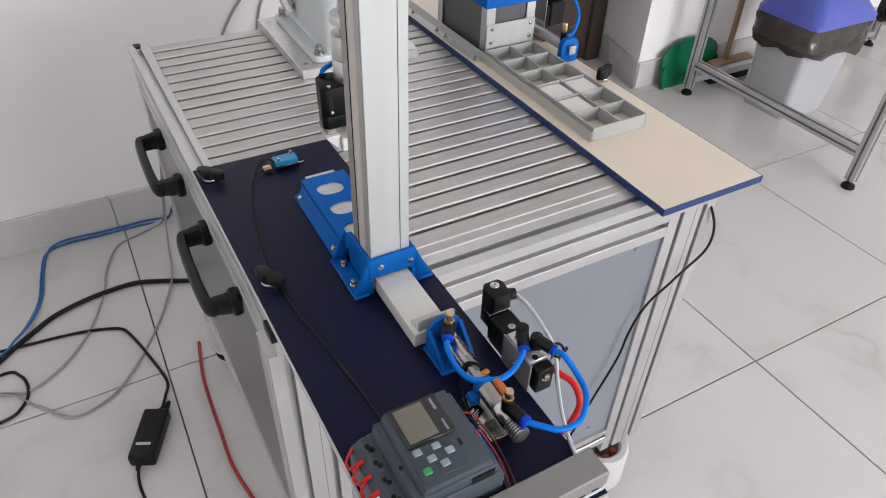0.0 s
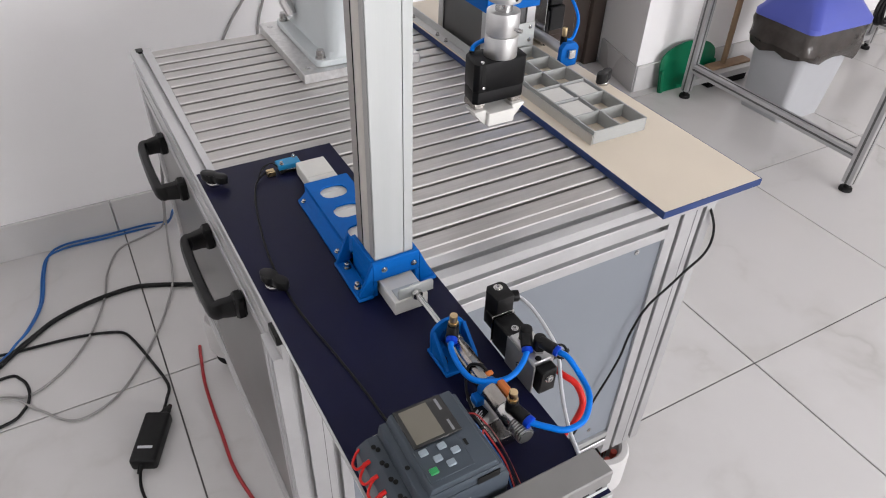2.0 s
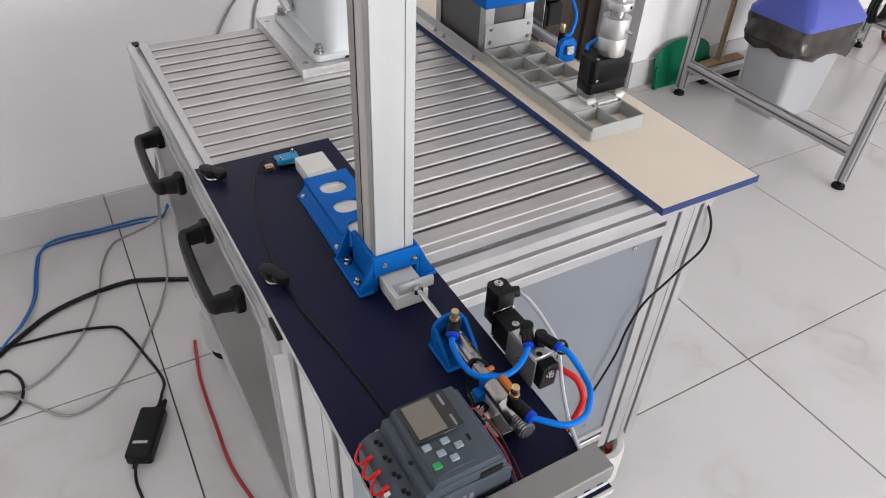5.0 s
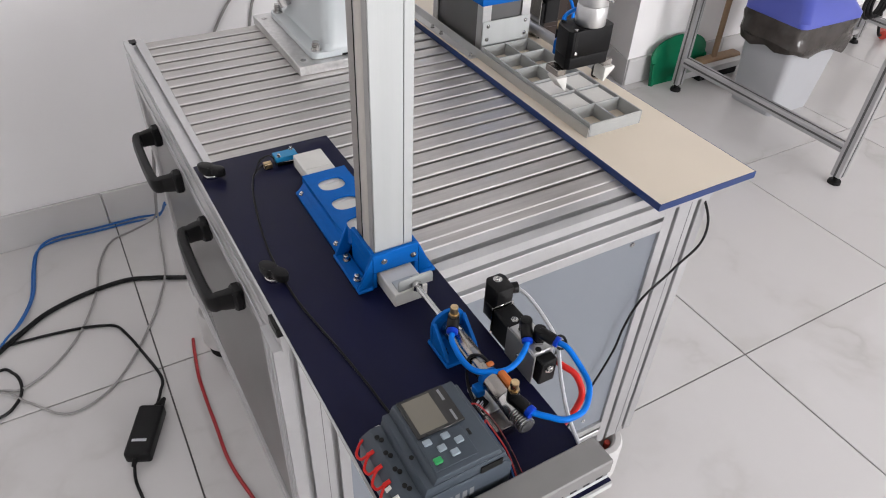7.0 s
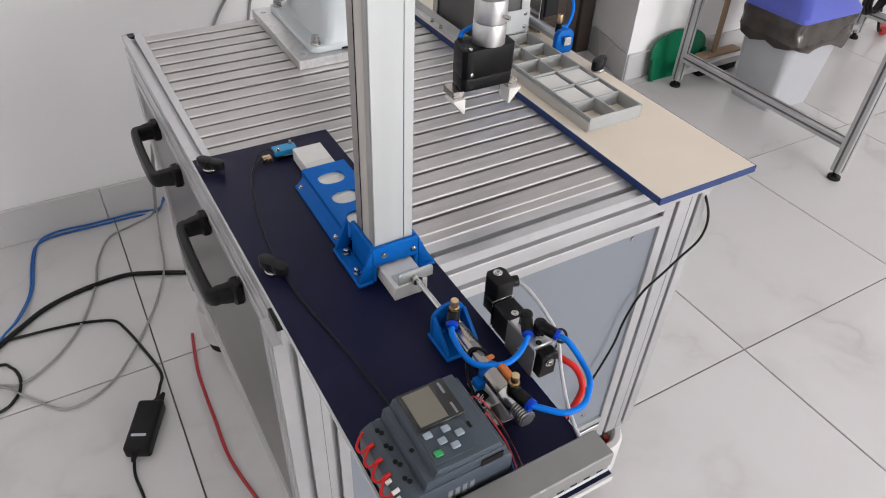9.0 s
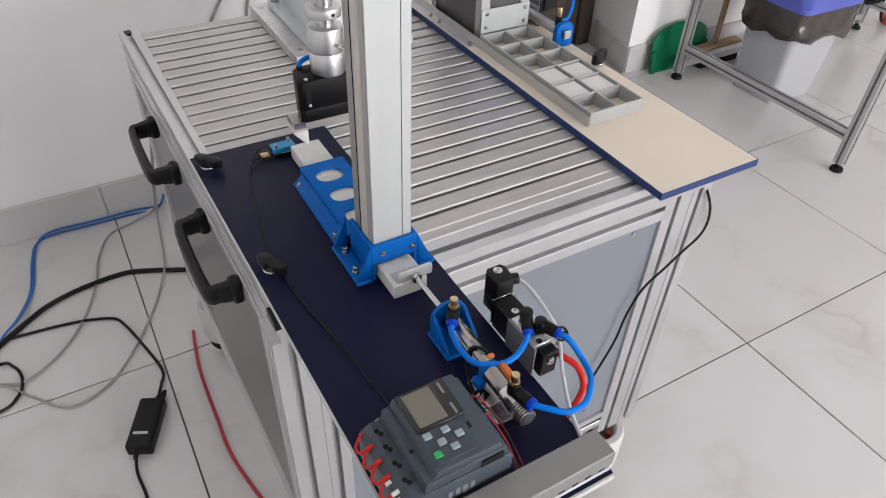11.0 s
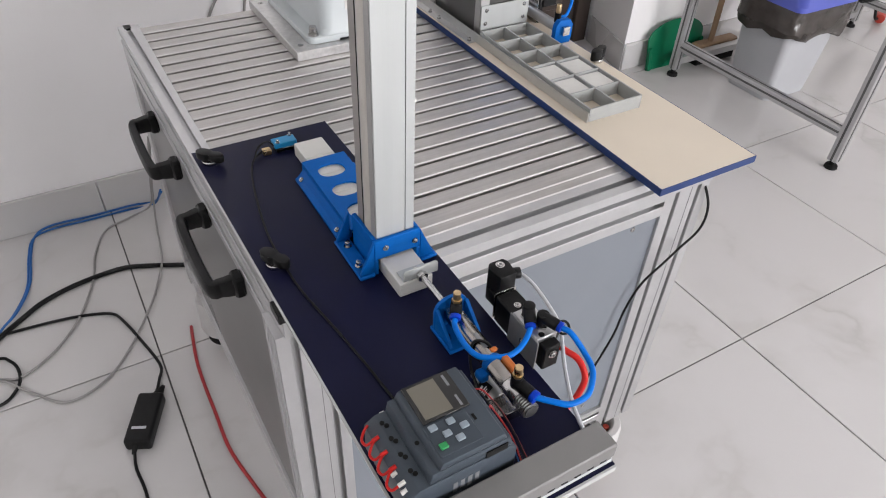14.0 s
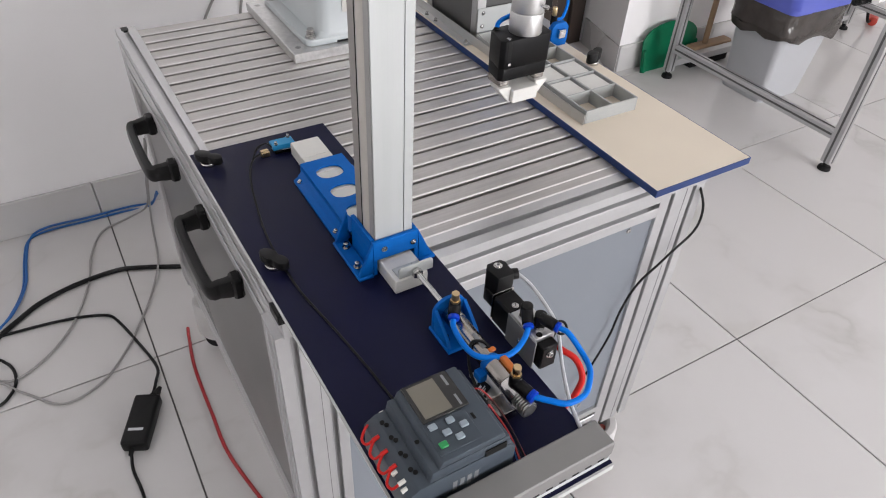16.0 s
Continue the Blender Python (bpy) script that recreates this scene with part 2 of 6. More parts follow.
def tube(pts, r, seg=8, n=8, bm=None, mi=0):
    """A hose or cable along a smooth line through pts."""
    line = smooth_line(pts, n)
    b = bmesh.new()
    rings = []
    side = None
    for i, p in enumerate(line):
        d = (line[min(i + 1, len(line) - 1)] - line[max(i - 1, 0)]).normalized()
        if side is None:
            side = d.orthogonal().normalized()
        side = (side - d * side.dot(d)).normalized()
        up = d.cross(side)
        rings.append([b.verts.new(p + r * (math.cos(a) * side + math.sin(a) * up)) for a in [2 * math.pi * k / seg for k in range(seg)]])
    for A, B in zip(rings, rings[1:]):
        for k in range(seg):
            b.faces.new((A[k], A[(k + 1) % seg], B[(k + 1) % seg], B[k]))
    b.faces.new(rings[0][::-1])
    b.faces.new(rings[-1])
    return merge(bm, b, mi)


def prism(poly, axis, a, c, bevel=0.0, bm=None, mi=0):
    """A flat outline (two numbers a corner) drawn out along an axis: x takes (y, z), y takes (x, z), z takes (x, y)."""
    b = bmesh.new()

    def at(p, h):
        return {"x": (h, p[0], p[1]), "y": (p[0], h, p[1]), "z": (p[0], p[1], h)}[axis]

    lo = [b.verts.new(at(p, a)) for p in poly]
    hi = [b.verts.new(at(p, c)) for p in poly]
    n = len(poly)
    b.faces.new(lo[::-1])
    b.faces.new(hi)
    for i in range(n):
        b.faces.new((lo[i], lo[(i + 1) % n], hi[(i + 1) % n], hi[i]))
    if bevel:
        bmesh.ops.recalc_face_normals(b, faces=b.faces[:])
        bmesh.ops.bevel(b, geom=b.edges[:], offset=bevel, segments=2, profile=0.5, affect="EDGES")
    return merge(bm, b, mi)


def disc_poly(cx, cy, rx, ry, n=24, a0=0.0, a1=2 * math.pi):
    return [(cx + rx * math.cos(a0 + (a1 - a0) * k / n), cy + ry * math.sin(a0 + (a1 - a0) * k / n)) for k in range(n)]


def slot_poly(u0, u1, v0, v1, slots, w=0.008, d=0.009):
    """The outline of a profile's face side: a rectangle with slots cut into its low-v side at the places in slots."""
    pts = [(u0, v0)]
    for s in slots:
        a, c = s - w / 2 + 0.0006, s + w / 2 - 0.0006
        pts += [(s - w / 2, v0), (a, v0 + 0.0008), (a, v0 + 0.002), (a - 0.003, v0 + 0.002), (a - 0.003, v0 + d), (c + 0.003, v0 + d), (c + 0.003, v0 + 0.002), (c, v0 + 0.002), (c, v0 + 0.0008), (s + w / 2, v0)]
    return pts + [(u1, v0), (u1, v1), (u0, v1)]


def screw(parent, p, axis, r=0.0032, h=0.0025, name="screw"):
    """A socket screw with a washer: head along axis from p."""
    p, axis = Vector(p), Vector(axis).normalized()
    b = rod(p, p + axis * 0.0008, r * 1.45, 14)
    rod(p + axis * 0.0008, p + axis * h, r, 14, bm=b, bevel=0.0004)
    rod(p + axis * (h - 0.0002), p + axis * (h + 0.0001), r * 0.45, 6, bm=b, mi=1)
    return part(name, b, [STEEL, ALU_SHADE], parent)


H = 0.72  # height of the table top


def side_slots(poly_top, slots, lip=0.0022, d=0.011, grow=0.0028):
    """Corners down the low side of a rail at u = 0, with undercut slots (top, bottom) on the way."""
    pts = []
    for z1, z0 in slots:
        pts += [(0.0, z1 + 0.0008), (0.0008, z1), (lip, z1), (lip, z1 + grow), (d, z1 + grow), (d, z0 - grow), (lip, z0 - grow), (lip, z0), (0.0008, z0), (0.0, z0 - 0.0008)]
    return [(0.0, poly_top)] + pts


def xl(y):
    """The cart's outer side: its frame stands a little out of square."""
    return 0.010 - 0.0139 * y


def shear(bm):
    for v in bm.verts:
        v.co.x += xl(v.co.y)
    return bm


# ---- the room ----
def room():
    X0, X1, Y0, Y1, Z1 = -2.1, 4.2, -4.2, 1.285, 2.75
    b = box(X0 - 0.2, X1 + 0.2, Y0 - 0.2, 2.1, -0.1, -0.004)
    fl = part("floor", b, GROUT, None, "polished white marble-look tile floor with grey joints")
    tagged(fl, category="floor", kind="structure")
    part_wall("wall_north", box(X0, 1.25, Y1, Y1 + 0.15, 0, Z1))
    part_wall("wall_recess", box(1.10, 1.25, Y1 + 0.15, 1.72, 0, Z1))
    part_wall("wall_pillar", prism([(1.787, 1.328), (X1, 1.328), (X1, 1.72), (1.853, 1.72), (1.853, 1.60)], "z", 0, Z1))
    b = box(1.25, 1.85, 1.60, 1.75, 2.08, Z1)
    part_wall("wall_over_door", b)
    # unseen closing wall, set near enough to bounce light onto the north wall
    part_wall("wall_west", box(X0 - 0.15, X0, Y0, Y1 + 0.15, 0, Z1))
    part_wall("wall_east", box(X1, X1 + 0.15, Y0, 1.72, 0, Z1))
    # south wall with a window opening
    b = None
    for x0, x1, z0, z1 in ((X0 - .15, 0.7, 0, Z1), (3.6, X1 + .15, 0, Z1), (0.7, 3.6, 0, 0.85), (0.7, 3.6, 2.35, Z1)):
        b = box(x0, x1, Y0 - 0.2, Y0, z0, z1, bm=b)
    part_wall("wall_south", b)
    x0, x1 = 0.7, 3.6
    w = thing("window_1", (x0, Y0 - 0.1, 0.85), "white framed window in the plain wall", "window", kind="structure")
    b = None
    for q in ((x0, x0 + .06, .85, 2.35), (x1 - .06, x1, .85, 2.35), (x0 + .06, x1 - .06, .85, .91), (x0 + .06, x1 - .06, 2.29, 2.35), ((x0 + x1) / 2 - .04, (x0 + x1) / 2 + .04, .91, 2.29)):
        b = box(q[0], q[1], Y0 - .16, Y0 - .1, q[2], q[3], 0.004, b)
    part("window_frame", b, WALL, w)
    g = part("pane", box(x0 + .06, x1 - .06, Y0 - .135, Y0 - .13, .91, 2.29), GLASS, w)
    g.visible_shadow = False
    part("window_sill", box(x0, x1, Y0 - .1, Y0 + .06, .832, .8495, 0.004), WALL, w)
    c = part("ceiling", box(X0 - .15, X1 + .15, Y0 - .2, 2.1, Z1, Z1 + .1), CEIL, None, "plain white painted ceiling")
    tagged(c, category="ceiling", kind="structure")
    # skirting: tiles along the walls
    sk = thing("baseboard", (0, Y1, 0), "pale polished skirting tiles along the white wall", "baseboard", kind="structure")
    j = [-2.1, -1.297, -0.695, -0.112, 0.49, 1.09, 1.25]
    for x0, x1 in zip(j, j[1:]):
        part("tile", box(x0 + .001, x1 - .001, Y1 - .011, Y1 - .0005, 0, 0.105, 0.0012), SKIRT, sk)
    for x0, x1 in ((1.787, 2.30), (2.30, 2.90), (2.90, 3.5)):
        part("tile", box(x0 + .001, x1 - .001, 1.317, 1.3275, 0, 0.105, 0.0012), SKIRT, sk)
    part("tile", prism([(1.776, 1.318), (1.7862, 1.3282), (1.8522, 1.5995), (1.842, 1.602)], "z", 0, 0.105, 0.0012), SKIRT, sk)
    d = thing("door_1", (1.25, 1.62, 0), "closed dark brown panelled door in a recess", "door", kind="structure")
    part("door_leaf", box(1.33, 1.77, 1.625, 1.66, 0.008, 2.03, 0.002), DOOR_BROWN, d)
    b = box(1.25, 1.33, 1.605, 1.70, 0, 2.08, 0.003)
    box(1.77, 1.838, 1.605, 1.70, 0, 2.08, 0.003, b)
    box(1.33, 1.77, 1.605, 1.70, 2.03, 2.08, 0.003, b)
    part("door_frame", b, DOOR_BROWN, d)
    part("door_handle", rod((1.38, 1.60, 1.02), (1.50, 1.60, 1.02), 0.009, 12, bm=rod((1.385, 1.60, 1.02), (1.385, 1.626, 1.02), 0.009)), STEEL, d)
    part("door_panel", box(1.40, 1.70, 1.619, 1.626, 0.15, 0.85, 0.005), DOOR_BROWN, d)
    part("door_panel", box(1.40, 1.70, 1.619, 1.626, 1.15, 1.88, 0.005), DOOR_BROWN, d)
    return fl


def part_wall(name, b):
    return tagged(part(name, b, WALL, None, "plain white painted plaster wall", smooth=False), category="wall", kind="structure")


FLOOR = room()


# ---- the cart ----
def castor(parent, x, y, s):
    b = rod((x, y - 0.014, 0.042), (x, y + 0.014, 0.042), 0.0415, 28, bevel=0.004)
    w = part("castor_wheel", b, RUBBER, parent, "dark rubber castor wheel")
    part("hub", rod((x, y - 0.017, 0.042), (x, y + 0.017, 0.042), 0.022, 20, bevel=0.003), CASTOR_RED, w)
    # pale bowl-shaped housing, open above
    b = bmesh.new()
    prof = [(0.035, 0.146), (0.031, 0.141), (0.031, 0.112), (0.042, 0.104), (0.042, 0.058), (0.047, 0.056), (0.050, 0.064), (0.049, 0.138), (0.045, 0.146)]
    n = 28
    rings = [[b.verts.new((x + rr * math.cos(2 * math.pi * k / n), y + rr * math.sin(2 * math.pi * k / n), zz)) for k in range(n)] for rr, zz in prof]
    for A, B in zip(rings, rings[1:] + rings[:1]):
        for k in range(n):
            b.faces.new((A[k], A[(k + 1) % n], B[(k + 1) % n], B[k]))
    part("castor_housing", b, CASTOR_GREY, parent, "pale grey ring-shaped castor housing")
    part("castor_stem", rod((x, y, 0.09), (x, y, 0.18), 0.010, 16), STEEL, parent)
    part("top_plate", box(x - 0.028, x + 0.028, y - 0.018, y + 0.018, 0.172, 0.18, 0.002), ALU, parent)
    for a in (215, 262, 318):
        q = Vector((x + 0.023 * math.cos(radians(a)), y + 0.023 * math.sin(radians(a)), 0.104))
        part("brake_tab", rod(q, q + Vector((0, 0, 0.026)), 0.006, 12, bevel=0.001), CASTOR_RED, parent, "red brake tab")


def handle(parent, y0, y1, x, z):
    """A black bow handle along the cart's side."""
    b = None
    pts = [(x, y0 + 0.012), (x - 0.024, y0 + 0.014), (x - 0.036, y0 + 0.026), (x - 0.036, y1 - 0.026), (x - 0.024, y1 - 0.014), (x, y1 - 0.012)]
    line = smooth_line([(p[0], p[1], z) for p in pts], 6)
    bm = bmesh.new()
    rings = []
    for i, p in enumerate(line):
        d = (line[min(i + 1, len(line) - 1)] - line[max(i - 1, 0)]).normalized()
        s = Vector((0, 0, 1)).cross(d)
        f = abs(i / (len(line) - 1) - 0.5) * 2
        w, h = 0.0065 + 0.004 * f ** 3, 0.011 + 0.004 * f ** 3
        rings.append([bm.verts.new(p + s * w * math.copysign(abs(math.cos(a)) ** 0.6, math.cos(a)) + Vector((0, 0, h * math.copysign(abs(math.sin(a)) ** 0.6, math.sin(a))))) for a in [2 * math.pi * k / 12 for k in range(12)]])
    for A, B in zip(rings, rings[1:]):
        for k in range(12):
            bm.faces.new((A[k], A[(k + 1) % 12], B[(k + 1) % 12], B[k]))
    bm.faces.new(rings[0])
    bm.faces.new(rings[-1][::-1])
    hd = part("handle", bm, BLACK, parent, "black plastic bow handle")
    for yy in (y0 + 0.012, y1 - 0.012):
        part("mounting_foot", box(x - 0.012, x + 0.0005, yy - 0.011, yy + 0.011, z - 0.015, z + 0.015, 0.003), BLACK, hd)


def cart():
    c = thing("workbench_cart", (0.3, 0.36, 0), "aluminium profile workbench cart on castors with slotted top", "workbench")
    W, D = 0.5985, 0.727
    # posts
    for x0, y0, y1, w in ((0.0015, 0.002, 0.042, 0.0695), (W - 0.08, 0.002, 0.042, 0.08), (0.0, D - 0.04, D, 0.08), (W - 0.08, D - 0.04, D, 0.08)):
        poly = slot_poly(x0, x0 + w, y0, y1, (x0 + w * 0.265, x0 + w * 0.76))
        if x0 < 0.1:
            poly = poly[:-1] + [(x0 + v, u) for u, v in slot_poly(y0, y1, 0, 0.01, (y0 + 0.011, y0 + 0.029), 0.0065, 0.0085)[1:-3]][::-1]
            poly.insert(len(poly) - 20, (x0, y1))
        post = part("post", prism(poly, "z", 0.18, 0.6852), ALU, c)
        part("post_cap", box(x0, x0 + w, y0, y1, 0.6853, 0.6866), ALU, post)
        part("joint", box(x0 + w * 0.575, x0 + w * 0.583, y0 - 0.0003, y0 + 0.0004, 0.182, 0.685), ALU_SHADE, post)
    # front: upper rail of the top, frame rail, lower rail
    poly = side_slots(H, [(0.7065, 0.6995)]) + [(0.0, 0.6868), (0.034, 0.6868), (0.034, H), (0.0205, H), (0.0205, H - 0.009), (0.0125, H - 0.009), (0.0125, H)]
    part("front_rail", prism(poly, "x", 0.012, W), ALU, c)
    poly = [(u + 0.002, v) for u, v in side_slots(0.6862, [(0.676, 0.668)])] + [(0.002, 0.653), (0.036, 0.653), (0.036, 0.6862)]
    part("frame_rail", prism(poly, "x", 0.0708, W - 0.0802), ALU, c)
    poly = [(u + 0.002, v) for u, v in side_slots(0.242, [(0.228, 0.220)])] + [(0.002, 0.206), (0.036, 0.206), (0.036, 0.242)]
    part("lower_rail", prism(poly, "x", 0.0708, W - 0.0802), ALU, c)
    # left edge rail of the top, slotted on top and side
    poly = side_slots(H, [(0.7075, 0.6995)]) + [(0.0, 0.6875), (0.0008, 0.6868), (0.026, 0.6868), (0.026, H), (0.017, H), (0.017, H - 0.009), (0.010, H - 0.009), (0.010, H)]
    part("side_rail", shear(prism(poly, "y", 0.0005, D)), ALU, c)
    part("end_cap", shear(box(-0.0035, 0.004, -0.0035, 0.020, 0.7095, H + 0.0012, 0.0008)), BLACK, c, "black plastic end cap")
    part("end_plate", shear(box(0.0, 0.026, -0.0022, 0.0003, 0.6872, 0.7090, 0.0004)), ALU, c)
    part("end_cap", shear(box(0.008, 0.019, D - 0.014, D + 0.002, H - 0.003, H + 0.0005, 0.0004)), BLACK, c, "black plastic end cap")
    for z0, z1 in ((0.650, 0.6862), (0.206, 0.242)):
        zc = (z0 + z1) / 2
        poly = side_slots(z1 - 0.0008, [(zc + 0.004, zc - 0.004)]) + [(0.0, z0), (0.034, z0), (0.034, z1), (0.0008, z1)]
        part("side_frame_rail", shear(prism(poly, "y", 0.0425, D - 0.0405)), ALU, c)
        part("right_frame_rail", box(W - 0.036, W, 0.0425, D - 0.0405, z0, z1, 0.001), ALU, c)
        part("back_frame_rail", box(0.085, W - 0.0805, D - 0.036, D, z0, z1, 0.001), ALU, c)
    part("front_panel", box(0.0708, W - 0.0707, 0.0062, 0.0102, 0.2425, 0.6525, 0.0006), PANEL_GREY, c, "blue-grey laminate front panel")
    # grey side panel, its tone darkened for the shade on this side
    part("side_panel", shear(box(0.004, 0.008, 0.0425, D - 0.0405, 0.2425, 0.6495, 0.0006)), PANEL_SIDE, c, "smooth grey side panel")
    part("right_panel", box(W - 0.012, W - 0.008, 0.0425, D - 0.0405, 0.2425, 0.6495, 0.0006), PANEL_GREY, c)
    part("back_panel", box(0.09, W - 0.081, D - 0.012, D - 0.008, 0.2425, 0.6495, 0.0006), PANEL_GREY, c)
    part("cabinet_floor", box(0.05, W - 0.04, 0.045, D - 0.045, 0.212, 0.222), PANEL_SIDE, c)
    part("inner_lip", prism([(0.0262 + xl(0.30), 0.30), (0.0308, 0.30), (0.0308, D), (0.0262 + xl(D), D)], "z", 0.690, H - 0.0005), ALU, c)
    # sheet under the slats, its dark colour painting the shade in their gaps
    part("table_bed", box(0.030, W, 0.0345, D, 0.690, 0.7085), ALU_SHADE, c)
    for x, z in ((0.477, 0.643), (0.477, 0.268), (0.12, 0.643), (0.12, 0.268)):
        screw(c, (x, 0.0061, z), (0, -1, 0), 0.0026, 0.002)
    # a plain dark mark, partly hidden behind the valve
    b = None
    for q in range(2):
        x = 0.362 + 0.018 * q
        b = prism([(x, 0.481), (x + 0.004, 0.481), (x + 0.007, 0.494), (x + 0.013, 0.494), (x + 0.016, 0.499), (x + 0.013, 0.505), (x + 0.005, 0.505)], "y", 0.0056, 0.0063, 0, b)
    part("mark", b, BLACK, c, "dark printed mark")
    for x, y in ((0.045, 0.045), (W - 0.0435, 0.032), (0.045, D - 0.06), (W - 0.045, D - 0.06)):
        castor(c, x, y, 1)
    handle(c, 0.128, 0.292, xl(0.2), 0.645)
    handle(c, 0.398, 0.560, xl(0.5), 0.640)
    return c


CART = cart()


def clamp_knob(x, y, z, turn, label, top=0.0145):
    k = thing("clamp_knob", (x, y, z), label, "knob", "clamp knobs")
    part("stud", rod((x, y, z), (x, y, z + 0.005), 0.0095, 16, bevel=0.001), STEEL, k, "bright steel stud")
    m = Matrix.Translation((x, y, 0)) @ pose(0, 0, 0, 0, 0, turn)
    out = []
    for a in range(36):
        t = 2 * math.pi * a / 36
        r = 0.0108 + 0.0058 * math.cos(2 * t) + 0.0016 * math.cos(4 * t) + 0.0012 * math.cos(3 * t)
        out.append((r * math.cos(t), r * math.sin(t)))
    b = prism(out, "z", z + 0.0050, z + top, 0.0014)
    bmesh.ops.transform(b, matrix=m, verts=b.verts[:])
    part("grip", b, BLACK, k, "black plastic wing grip")
    return k


# ---- boards on the table ----
def boards():
    nb = thing("base_board", (0.09, 0.0, H), "dark navy laminate base board clamped on the table", "board")
    lo, hi = -0.2755, 0.3025

    def left(y):
        """The board lies slightly askew on the rail."""
        return 0.0072 + 0.0175 * (hi - y)
    part("sheet", prism([(left(lo), lo), (0.1815, lo), (0.1815, hi), (left(hi), hi)], "z", H + 0.0003, H + 0.0035), NAVY, nb)
    part("edge", box(left(lo), 0.1815, -0.2775, -0.2756, H - 0.0030, H + 0.0030), EDGE_PALE, nb, "pale cut edge of the board")
    part("core", box(left(lo) + 0.001, 0.1810, -0.2755, -0.0010, H - 0.0030, H + 0.0002), EDGE_PALE, nb, "pale underside of the board")
    part("edge", prism([(left(lo) - 0.0020, lo), (left(lo) - 0.0001, lo), (left(hi) - 0.0001, hi), (left(hi) - 0.0020, hi)], "z", H + 0.0004, H + 0.0032), EDGE_PALE, nb, "pale cut edge of the board")
    cb = thing("side_board", (0.54, 0.3, H), "cream laminate board with blue edges at the table side", "board")
    part("sheet", box(0.4688, 0.6303, -0.0254, 0.712, H + 0.0003, H + 0.0100), CREAM, cb)
    b = box(0.4676, 0.4687, -0.0266, 0.712, H + 0.0004, H + 0.0099)
    box(0.6304, 0.6315, -0.0266, 0.712, H + 0.0004, H + 0.0099, 0, b)
    box(0.4688, 0.6303, -0.0266, -0.0255, H + 0.0004, H + 0.0099, 0, b)
    part("edge_band", b, EDGE_BLUE, cb, "blue edge band")


boards()
ZB = H + 0.0035   # top of the navy board
ZC = H + 0.010    # top of the cream board
clamp_knob(0.0225, 0.273, ZB, -48, "black wing clamp knob on the navy board")
clamp_knob(0.0285, 0.064, ZB, -62, "black wing clamp knob on the navy board")
clamp_knob(0.620, 0.2748, ZC, 22, "black wing clamp knob on the cream board", 0.0205)

# ---- white work blocks ----
BLOCK = (0.036, 0.0385, 0.0165)


def block_mesh():
    b = box(-BLOCK[0] / 2, BLOCK[0] / 2, -BLOCK[1] / 2, BLOCK[1] / 2, 0, BLOCK[2], 0.0008)
    me = bpy.data.meshes.new("white_block")
    b.to_mesh(me)
    b.free()
    me.materials.append(PRINT_WHITE)
    return me


BLOCK_MESH = block_mesh()


def white_block(x, y, z, where):
    o = new("white_block", BLOCK_MESH)
    o.location = (x, y, z)
    return tagged(o, "white square printed plastic block " + where, "block", "white work blocks")


# ---- feeder: column, blue bracket, guide, pusher, cylinder ----
CX = 0.1355  # the feed line


